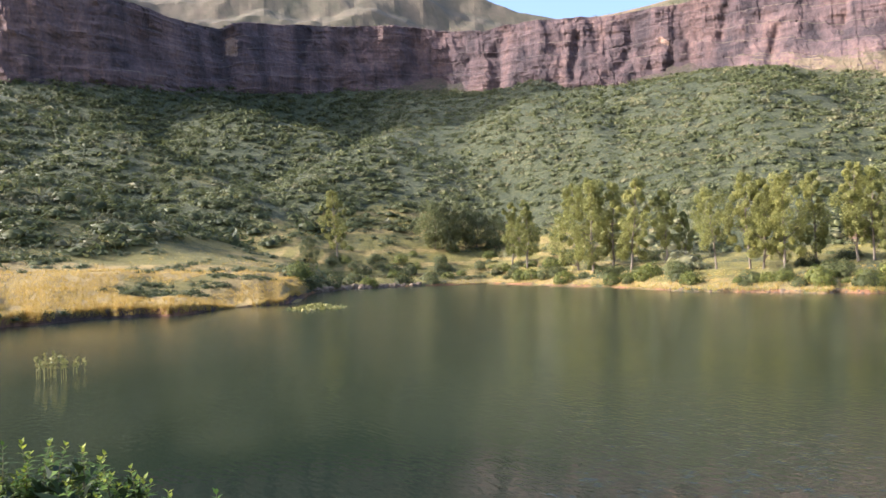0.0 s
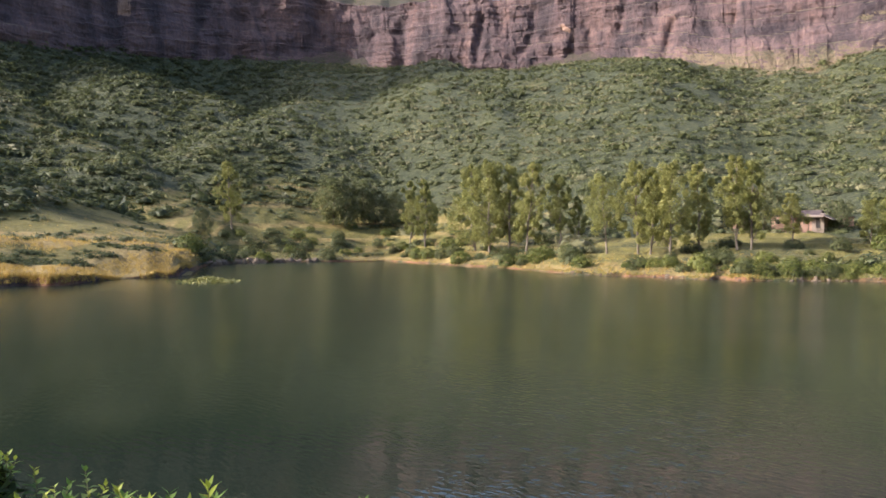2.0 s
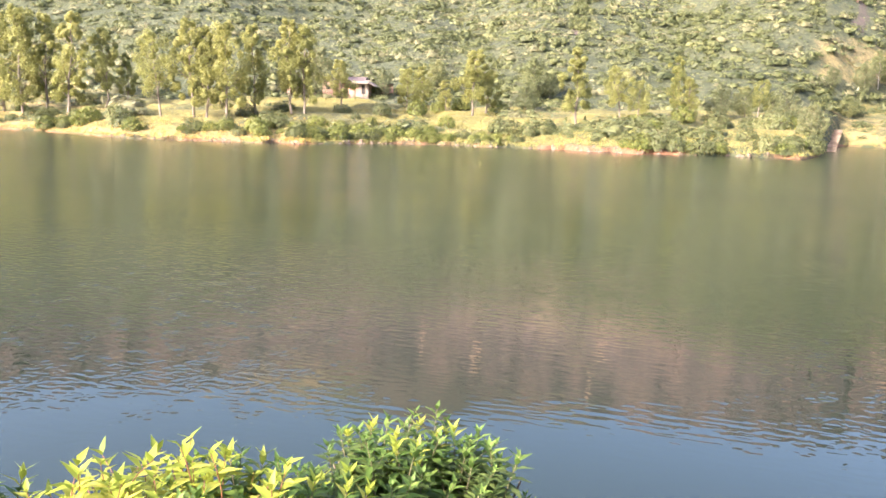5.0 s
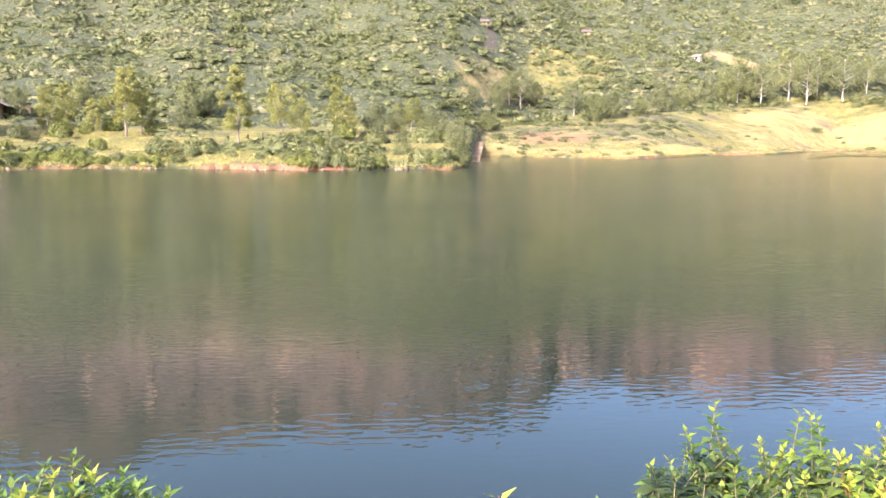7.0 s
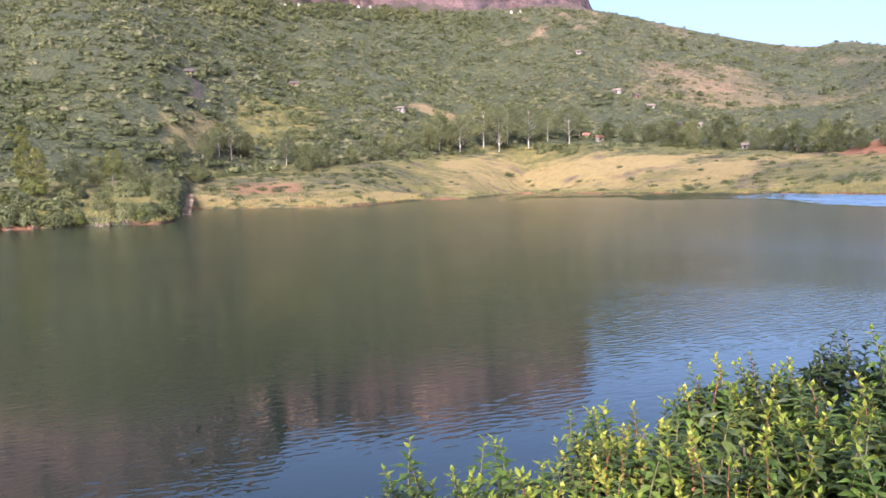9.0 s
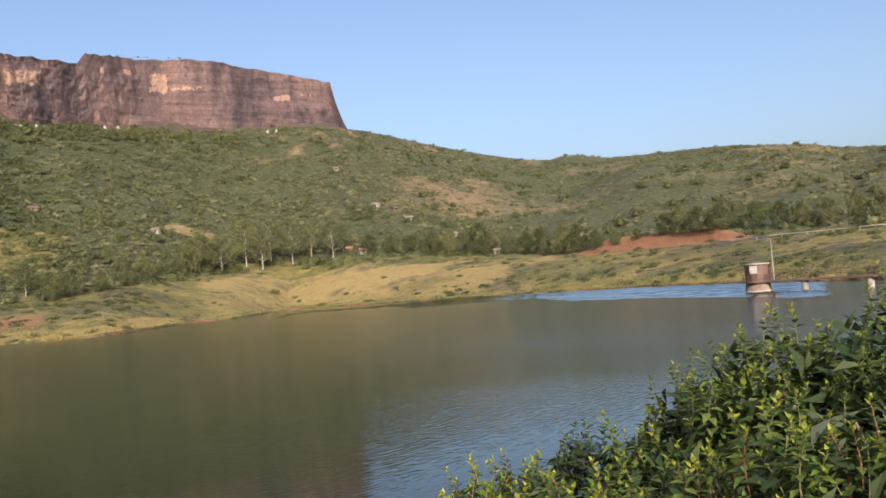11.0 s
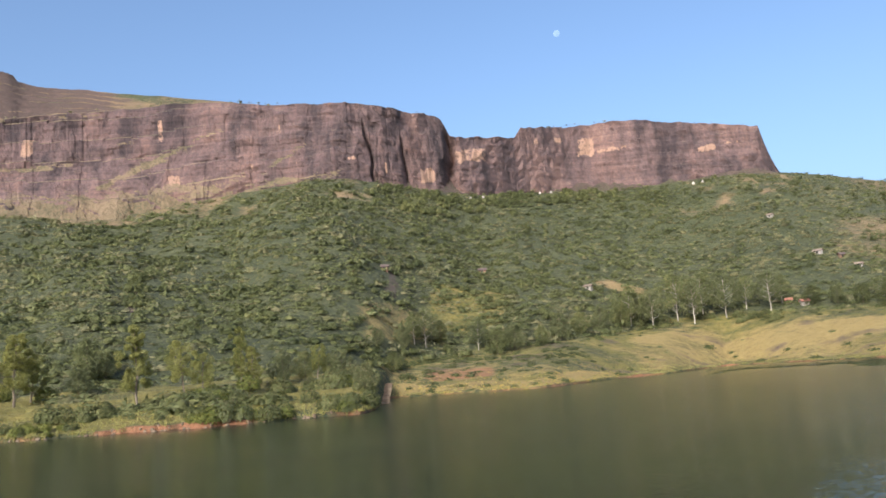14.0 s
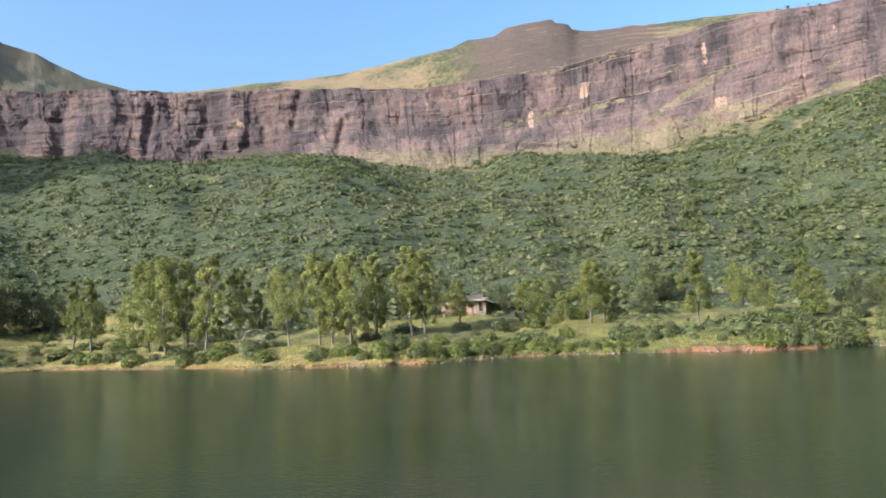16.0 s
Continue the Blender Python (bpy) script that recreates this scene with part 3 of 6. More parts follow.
    rock = np.maximum(rock, box(-62.4, -63.3, GULLY[2], GULLY[3], 0.4, 8) * 0.58)
    dry = np.maximum(dry, box(-77.6, -80.6, GULLY[4] - 9, GULLY[4] + 9, 0.6, 6) * 0.75)
    # risers of the strata above the wall are bare rock
    rise = (ground_z(az0, r0 + 3) - ground_z(az0, r0 - 3)) / 6
    rock = np.maximum(rock, np.clip((r0 - rb - 60) / 15, 0, 1) * np.clip((-28 - az0) / 5 + 1.5 * rough_noise(x / 30, y / 30, 85, 3), 0, 1) * np.clip((az0 + 90) / 2, 0, 1) * np.clip((rise - 0.60) / 0.5, 0, 1))
    rock = np.maximum(rock, np.clip((r0 - rb - 60) / 15, 0, 1) * np.clip((-28 - az0) / 3, 0, 1) * np.clip((az0 + 50) / 4, 0, 1) * (0.42 + 1.4 * rough_noise(x / 25, y / 25, 67, 4)))
    lush = box(-8, -62, rs - 1, rf - 4, 2) * (0.62 + 0.7 * rough_noise(x / 15, y / 15, 75, 3))
    lush = np.maximum(lush, box(60, 12, rs + 30, rf + 30, 2) * (0.62 + 0.6 * rough_noise(x / 15, y / 15, 75, 3)))
    lush = np.maximum(lush, box(14, -10, rs + 4, rf + 20, 2) * (0.70 + 0.6 * rough_noise(x / 15, y / 15, 75, 3)))
    lush = np.maximum(lush, box(-62, -130, rs - 1, rf + 4, 2) * (0.55 + 0.6 * rough_noise(x / 15, y / 15, 76, 3)))
    lush = np.maximum(lush, np.where(az0 > 3, 0.5, 1.0) * np.clip((r - rf) / 20, 0, 1) * np.clip((rb - 70 - r) / 30, 0, 1) * (0.08 + 1.1 * rough_noise(x / 32, y / 32, 80, 4)))
    lush = np.maximum(lush, box(22, 11.8, rs + 12, rs + 28, 1.5, 5) * 0.7)
    lush = np.maximum(lush, clearing * 0.6)
    lush = np.maximum(lush, flank * (0.40 + 1.0 * rough_noise(x / 18, y / 18, 84, 3)))
    dry = np.maximum(dry, box(-82.5, -93, rb - 75, rb + 10, 2) * (0.34 + 1.0 * rough_noise(x / 12, y / 12, 83, 3)))
    rock = np.maximum(rock, box(-64, -118, rs + 3, rf - 5, 2) * (0.25 + 1.1 * rough_noise(x / 10, y / 10, 82, 3)))
    # golden edges of the terraced fields
    dry = np.maximum(dry, box(15, -16, rs + 3, rf + 25, 2) * (0.20 + 0.42 * np.sin((r - rs) * 2 * np.pi / 17 + 3 * rough_noise(x / 40, y / 40, 81, 2))))
    return np.stack([dry, red, rock, lush], -1)


# ---------------------------------------------------------------- ground, cliff, mountain, water
def build_ground():
    azs = np.concatenate([np.arange(180, 46, -2.0), np.arange(46, -134, -0.28), np.arange(-134, -180.1, -2.0)])
    rs, rf, zf, rb, zb, zt, cl = plan(azs)
    rs, near, rf = shore(azs), near_edge(azs), np.maximum(rf, shore(azs) + 30)
    unit = np.linspace(0, 1, 9)[1:]
    cols = [0 * azs + v for v in (0.001, 0.8, 1.7)]
    cols += [1.7 + (near - 1.7) * v for v in unit]
    cols += [near + 3 * v for v in (0.3, 1.0)] + [near + 3 + (rs - 10 - near) * v for v in np.linspace(0, 1, 8)[1:]]
    cols += [rs + v for v in (-4, -2, -1, -0.4, 0.0, 0.12, 0.25, 0.38, 0.5, 0.9, 1.6, 2.5, 3.6, 5, 6.5, 8, 10, 12, 14)]
    cols += [rs + 14 + (rf - rs - 14) * v for v in np.linspace(0, 1, 46)[1:]]
    cols += [rf + (rb - rf) * v for v in np.linspace(0, 1, 74)[1:]]
    cols += [rb + v for v in (8, 16, 26, 36, 45, 55, 65)] + [rb + v for v in np.arange(75, 200, 2.2)] + [rb + v for v in np.arange(204, 260, 8)] + [rb + v for v in np.geomspace(265, 500, 8)]
    cols += [rb + 500 + (2600 - rb - 500) * v for v in np.linspace(0, 1, 10)[1:]]
    R = np.sort(np.stack(cols, 1), 1)
    R[-1] = R[0]
    A = np.repeat(azs[:, None], R.shape[1], 1)
    Z = ground_z(A, R)
    me = mesh_of("ground", at(A, R, Z).reshape(-1, 3), grid_faces(*R.shape)[:, ::-1], GROUND, True)
    col = me.color_attributes.new("cover", "FLOAT_COLOR", "POINT")
    col.data.foreach_set("color", cover(A, R).astype(np.float32).ravel())
    return tagged(new("ground", me), "grassy valley floor and scrub hillside rising from the lake", "ground", kind="structure")


build_ground()


# pale fresh scars on the rock: azimuth from, to, elevation from, to
SCARS = [(-68.1, -70.4, 14.4, 15.4), (-73.7, -74.2, 15.1, 15.7), (-75.2, -75.9, 15.0, 15.5), (-76.7, -78.0, 13.9, 15.3), (-78.0, -80.1, 14.1, 14.4), (-84.8, -86.0, 13.2, 13.7), (-86.5, -88.0, 13.5, 13.7),
         (-75.4, -75.7, 12.8, 13.1), (-39.3, -40.1, 15.3, 16.5), (-47.5, -48.0, 16.4, 18.0), (-48.2, -49.1, 13.6, 14.4), (-55.8, -56.0, 16.7, 17.8), (-53.7, -54.0, 14.7, 15.2), (-63.0, -63.4, 14.0, 14.9),
         (-65.5, -66.6, 13.2, 14.3), (-60.4, -61.2, 15.1, 15.4), (-56.8, -57.1, 15.0, 15.3), (-35.6, -36.1, 13.6, 14.8), (-15.0, -15.8, 14.4, 14.9), (14.6, 13.6, 14.3, 15.6)]
# dark clefts: azimuth, lean, width, depth, height share from, to
CLEFTS = [(-62.0, -0.9, 0.10, 7, 0.1, 0.86), (-64.5, -0.6, 0.10, 7, 0.0, 0.75), (-67.75, 0.6, 0.35, 18, 0.0, 1.0), (-9.5, 1.0, 0.2, 8, 0.2, 0.9), (-13.2, 1.4, 0.35, 10, 0.3, 1.0), (-16.0, 1.0, 0.22, 9, 0.0, 0.6),
          (-19.2, 1.2, 0.3, 9, 0.4, 1.0), (-22.5, 1.5, 0.2, 7, 0.1, 0.7), (-26.4, 1.0, 0.16, 8, 0.5, 0.95), (-4.2, 0.8, 0.4, 9, 0.0, 0.9), (1.5, 0.6, 0.4, 8, 0.3, 1.0), (6.8, 0.9, 0.5, 12, 0.0, 0.9), (9.5, 0.5, 0.3, 8, 0.4, 1),
          (14.6, 0.4, 0.6, 14, 0.0, 1.0), (20, 0.8, 0.6, 9, 0.2, 0.9)]


# grassy ledges slanting over the wall: azimuth and elevation from, to, breadth in degrees
LEDGES = [(-45.9, 14.5, -51.7, 17.5, 0.20), (-41.5, 15.0, -46.0, 16.4, 0.16), (-55.1, 14.9, -57.5, 16.5, 0.14), (-34.0, 14.2, -41.0, 14.7, 0.16), (-50.5, 13.4, -59.5, 14.4, 0.22), (-37.0, 17.2, -44.0, 18.3, 0.14), (-44.0, 13.6, -48.0, 15.4, 0.14)]


def build_cliff():
    azs = np.arange(52, -91.2, -0.095)
    v = np.linspace(0, 1, 72)
    A, V = np.meshgrid(azs, v, indexing="ij")
    rs, rf, zf, rb, zb, zt, cl = plan(A)
    ease = np.clip((-17 - A) / 10, 0, 1) * np.clip((A + 54) / 10, 0, 1)
    zlow = zb - 10 - 16 * ease
    s = np.radians(A) * rb
    up = np.clip(V / 0.88, 0, 1)
    back = np.clip((V - 0.88) / 0.12, 0, 1)
    # broad buttresses, joints, strata, broken blocks
    but = rough_noise(s / 70, V * 0.35, 60, 3, 0.5) * 26
    joint = -np.abs(rough_noise(s / 24 - V * 0.8, V * 0.9, 71, 4, 0.6)) * 12 * (0.55 + 0.45 * np.clip((A + 32) / 10, 0, 1) * np.clip((12 - A) / 10, 0, 1)) * (1 - 0.65 * np.clip((-68 - A) / 2, 0, 1))
    strata = (np.floor(V * 7 + rough_noise(s / 90, V * 0 + 3, 80, 3) * 2.2) / 7) * (3 + 4 * np.clip((A + 26) / 10, 0, 1) + 18 * ease) - 9 * ease
    blocks = rough_noise(s / 8, V * 9, 90, 4) * 5 + (np.floor(rough_noise(s / 34, V * 9, 92, 3) * 6) / 6) * (3.5 - 1.0 * np.clip((-68 - A) / 2, 0, 1)) + (1 - 0.7 * np.clip((-68 - A) / 2, 0, 1)) * (np.floor(rough_noise(s / 7, V * 1.5, 93, 2) * 4) / 4) * 2.5
    # the wall leans back in grassy ledges between these azimuths
    lean = ease * (26 * np.clip(1 - up * 1.7, 0, 1) + 6 * np.clip(1 - up, 0, 1))
    depth = -2 + 7 * up + strata - (but + joint) * np.clip(up * 3, 0.3, 1) * (1 - 0.7 * back) + blocks * (1 - back) - lean
    for a0, ln, w, d, v0, v1 in CLEFTS:
        depth = depth + np.where(a0 > -30, 0.42, 0.75) * d * np.exp(-((A - a0 - ln * (0.5 - V) + 0.5 * rough_noise(V * 5, V * 0 + a0, 5, 2)) / (w if a0 < -30 else 1.5 * w)) ** 2) * (1 - back) * np.clip((up - v0) * 6, 0, 1) * np.clip((v1 - up) * 6, 0, 1)
    lip = rough_noise(s / 14, 0 * V, 95, 3) * 2.0
    Z = zlow + (zt + lip - 0.6 - zlow) * (up + 0.010 * rough_noise(s / 8, V * 14, 99, 2) * (1 - back)) + back * 2.2
    R = rb + depth + back ** 1.4 * 60
    me = mesh_of("cliff", at(A, R, Z).reshape(-1, 3), grid_faces(len(azs), len(v))[:, ::-1], CLIFF, False)
    scar = 0 * A
    A1 = A + 0.32 * rough_noise(s / 5, Z / 7, 101, 3)
    E1 = np.degrees(np.arctan2(Z - EYE, R)) + 0.35 * rough_noise(s / 4, Z / 14, 102, 3)
    for a0, a1, v0, v1 in SCARS:
        scar = np.maximum(scar, np.clip((a0 - A1) / 0.3 + .5, 0, 1) * np.clip((A1 - a1) / 0.3 + .5, 0, 1) * np.clip((E1 - v0) / 0.35 + .5, 0, 1) * np.clip((v1 - E1) / 0.2 + .5, 0, 1))
    grass = np.clip((-19 - A) / 6, 0, 1) * np.clip((A + 58) / 5, 0, 1) * np.clip(1 - up / 0.42, 0, 1)
    for a0, e0, a1, e1, w in LEDGES:
        t = np.clip((A1 - a0) / (a1 - a0), 0, 1)
        d = np.hypot((A1 - a0 - t * (a1 - a0)) * 0.5, E1 - e0 - t * (e1 - e0) + 0.4 * rough_noise(s / 20, Z * 0, 103, 3))
        grass = np.maximum(grass, 0.58 * np.exp(-(d / (1.3 * w)) ** 2))
    col = me.color_attributes.new("scar", "FLOAT_COLOR", "POINT")
    col.data.foreach_set("color", np.stack([scar * 0.70, grass, 0 * A, 0 * A + 1], -1).astype(np.float32).ravel())
    return tagged(new("cliff", me), "long brown basalt cliff wall with vertical clefts and grassy ledges", "cliff", kind="structure")


build_cliff()


def build_mountain():
    azs = np.arange(48, -14, -0.2)
    v = np.linspace(0, 1, 70)
    A, V = np.meshgrid(azs, v, indexing="ij")
    el = knots(A, [48, 17, 30, 18, 22, 18.6, 18, 19.0, 16.2, 19.1, 13.6, 19.6, 12, 20.2, 9.5, 20.2, 8, 20.0, 6, 20.3, 3, 20.4, 1, 20.0, -0.7, 18.9, -2.6, 18.5, -5.6, 17.2,
                    -8.3, 16.6, -14, 13])
    R = 860 + V * 320
    top = EYE + 1180 * np.tan(np.radians(el))
    x, y = -R * np.sin(np.radians(A)), R * np.cos(np.radians(A))
    bend = rough_noise(x / 150, y / 150, 7, 4)
    tier = V + 0.16 * bend
    step = np.floor(tier * 6) / 6 + np.clip((tier * 6 % 1) * 1.8 - 0.5, 0, 1) / 6
    prof = np.clip(0.5 * V + 0.5 * step, 0, 1)
    prof[:, -1] = 1
    edge = np.clip((1 - V) * 6, 0, 1)
    Z = 130 + (top - 130) * prof + edge * (rough_noise(x / 90, y / 90, 12, 5) * 34 + np.abs(rough_noise(A / 9, V * 1.6, 18, 4)) * -24) + rough_noise(x / 16, y / 16, 15, 3) * 4
    me = mesh_of("mountain", at(A, R, Z).reshape(-1, 3), grid_faces(len(azs), len(v))[:, ::-1], MOUNTAIN, False)
    return tagged(new("mountain", me), "hazy stepped mountain behind the cliff wall", "mountain", kind="structure")


build_mountain()


def build_lake():
    azs = np.linspace(180, -180, 361)
    unit = np.linspace(0, 1, 24)
    lim = np.max([shore(azs + d) for d in (-1, -0.5, 0, 0.5, 1)], 0) + 3
    R = 0.5 + (lim[:, None] - 0.5) * unit[None, :]
    A = np.repeat(azs[:, None], len(unit), 1)
    me = mesh_of("lake", at(A, R, 0 * R).reshape(-1, 3), grid_faces(*R.shape)[:, ::-1], WATER, True)
    # ruffled water: a far strip under the bare shore, a patch in mid-lake
    far = np.clip((-86 - A) / 6, 0, 1) * np.clip((A + 128) / 8, 0, 1) * np.clip((R - lim[:, None] * 0.72) / 14, 0, 1)
    midl = 0.7 * bump_at(A, R, -11, 30, 9, 12) + 0.7 * bump_at(A, R, -25, 23, 9, 9) + 0.5 * bump_at(A, R, -62, 17, 6, 4)
    col = me.color_attributes.new("wind", "FLOAT_COLOR", "POINT")
    col.data.foreach_set("color", np.stack([np.clip(midl, 0, 1), 0.30 + 0.70 * np.clip((R - 15) / 13, 0, 1), np.clip(0.30 * np.clip((R - 20) / 30, 0, 1) + 0.06 * far, 0, 1), 0 * A + 1], -1).astype(np.float32).ravel())
    return tagged(new("lake", me), "still olive-green lake water with light ripples", "water", kind="structure")


build_lake()


def ruffled_water():
    """Short wind waves under the far bare shore, their near sides tilted to the viewpoint."""
    azs = np.arange(-82, -122, -0.2)
    lim = shore(azs) + 1
    u = np.linspace(0, 1, 190)
    A = np.repeat(azs[:, None], len(u), 1)
    R = lim[:, None] * (0.62 + 0.38 * u[None, :])
    x, y = at(A, R)[..., 0], at(A, R)[..., 1]
    wind = np.clip((rough_noise(A / 9, R / 40, 111, 3) + 0.27) * 5 + 1.5 * np.clip((u[None, :] - 0.32) * 3, -1, 1), 0, 1)
    wind = wind * np.clip((-82 - A) / 3, 0, 1) * np.clip((A + 122) / 4, 0, 1) * np.clip(u[None, :] * 6, 0, 1)
    wave = np.where(np.arange(len(u)) % 2 == 0, 0.0, 1.0)[None, :] * (0.6 + 0.8 * lattice(x / 1.5, y / 1.5, 5))
    Z = -0.03 + wind * (0.045 + 0.037 * wave)
    me = mesh_of("ruffled_water", at(A, R, Z).reshape(-1, 3), grid_faces(*R.shape)[:, ::-1], WATER, False)
    return tagged(new("ruffled_water", me), "stretch of lake ruffled pale blue by the wind", "water", kind="structure")


ruffled_water()

# ---------------------------------------------------------------- plants
rng = np.random.default_rng(7)


def leaf_cloud(n, size, squash=0.8, lumps=5, seed=0):
    """Quads scattered through the outer shell of a lumpy crown of radius 1 that stands on z = 0."""
    g = np.random.default_rng(seed)
    d = g.normal(size=(n, 3))
    d[:, 2] = np.abs(d[:, 2]) * 0.9 - 0.25
    d /= np.linalg.norm(d, axis=1)[:, None]
    k = g.normal(size=(lumps, 3))
    k[:, 2] = np.abs(k[:, 2])
    k /= np.linalg.norm(k, axis=1)[:, None]
    lump = 0.62 + 0.38 * np.clip((d @ k.T).max(1), 0, 1) ** 3
    c = d * (lump * g.uniform(0.72, 1.0, n))[:, None]
    c[:, 2] = (c[:, 2] + 0.28) * squash
    nrm = d + g.normal(size=(n, 3)) * 0.38 + np.array([0, 0, 0.35])
    return cards(c, nrm, size * g.uniform(0.6, 1.3, n), g)


def cards(c, nrm, size, g, long=1.4):
    nrm = nrm / np.linalg.norm(nrm, axis=1)[:, None]
    u = np.cross(nrm, g.normal(size=c.shape))
    u /= np.linalg.norm(u, axis=1)[:, None]
    w = np.cross(nrm, u)
    u, w = u * (size * long / 2)[:, None], w * (size / 2)[:, None]
    v = np.stack([c - u, c + w * 0.9 - u * 0.1, c + u, c - w * 0.9 + u * 0.1], 1)
    return v.reshape(-1, 3)


def leaves_of(v):
    """Verts and triangles of pointed leaves from cards."""
    v = v.reshape(-1, 4, 3)[:, :3].reshape(-1, 3)
    return v, np.arange(len(v)).reshape(-1, 3)


def quads(n):
    return np.arange(n * 4).reshape(-1, 4)


def scatter(templates, pos, scale, turn, stretch):
    """Copies of the templates, joined."""
    out = []
    for i, tv in enumerate(templates):
        m = np.arange(len(pos)) % len(templates) == i
        c, s = np.cos(turn[m])[:, None], np.sin(turn[m])[:, None]
        x = (tv[None, :, 0] * c - tv[None, :, 1] * s) * scale[m][:, None]
        y = (tv[None, :, 0] * s + tv[None, :, 1] * c) * scale[m][:, None]
        z = tv[None, :, 2] * (scale * stretch)[m][:, None]
        out.append((np.stack([x, y, z], -1) + pos[m][:, None, :]).reshape(-1, 3))
    return np.concatenate(out)


def bush_shape(n, size, sides, seed, rings=2):
    """A lumpy leafy mound of radius 1 with small sprays of leaves all over it: verts, triangles."""
    g = np.random.default_rng(seed)
    tiers = ((0.0, 0.46), (0.26, 0.52), (0.44, 0.34))[:rings + 1] if rings > 1 else ((0.0, 0.44), (0.32, 0.42))
    core = []
    for k, (z, q) in enumerate(tiers):
        for i in range(sides):
            a, w = (i + 0.5 * (k % 2)) * 2 * np.pi / sides, q * g.uniform(0.72, 1.12)
            core.append((np.cos(a) * w, np.sin(a) * w, z * g.uniform(0.8, 1.2)))
    core.append((g.normal(0, 0.10), g.normal(0, 0.10), 0.52))
    f = []
    for k in range(len(tiers) - 1):
        for i in range(sides):
            j, o = (i + 1) % sides, k * sides
            f += [(o + i, o + j, o + sides + i), (o + j, o + sides + j, o + sides + i)]
    o = (len(tiers) - 1) * sides
    f += [(o + i, o + (i + 1) % sides, len(core) - 1) for i in range(sides)]
    d = g.normal(size=(n, 3))
    d[:, 2] = np.abs(d[:, 2]) - 0.06
    d /= np.linalg.norm(d, axis=1)[:, None]
    lumps = g.normal(size=(5, 3))
    lumps[:, 2] = np.abs(lumps[:, 2]) * 0.6
    lumps /= np.linalg.norm(lumps, axis=1)[:, None]
    lob = 0.70 + 0.30 * np.clip((d @ lumps.T).max(1), 0, 1) ** 4
    c = d * (lob * g.uniform(0.58, 1.18, n))[:, None]
    c[:, 2] = c[:, 2] * 0.80 + 0.03
    nrm = d + g.normal(size=(n, 3)) * 0.42 + np.array([0, 0, 0.25])
    q = cards(c, nrm, size * g.uniform(0.6, 1.35, n), g, 1.5).reshape(n, 4, 3)[:, :3].reshape(-1, 3)
    return np.concatenate([np.array(core), q]), np.concatenate([np.array(f), np.arange(n * 3).reshape(-1, 3) + len(core)])


def strew(kinds, pos, scale, turn, stretch):
    """Copies of (verts, triangles), joined."""
    vs, fs, n = [], [], 0
    for i, (tv, tf) in enumerate(kinds):
        m = np.arange(len(pos)) % len(kinds) == i
        v = scatter([tv], pos[m], scale[m], turn[m], stretch[m])
        vs.append(v)
        fs.append((tf[None] + (np.arange(m.sum()) * len(tv))[:, None, None]).reshape(-1, 3) + n)
        n += len(v)
    return np.concatenate(vs), np.concatenate(fs)


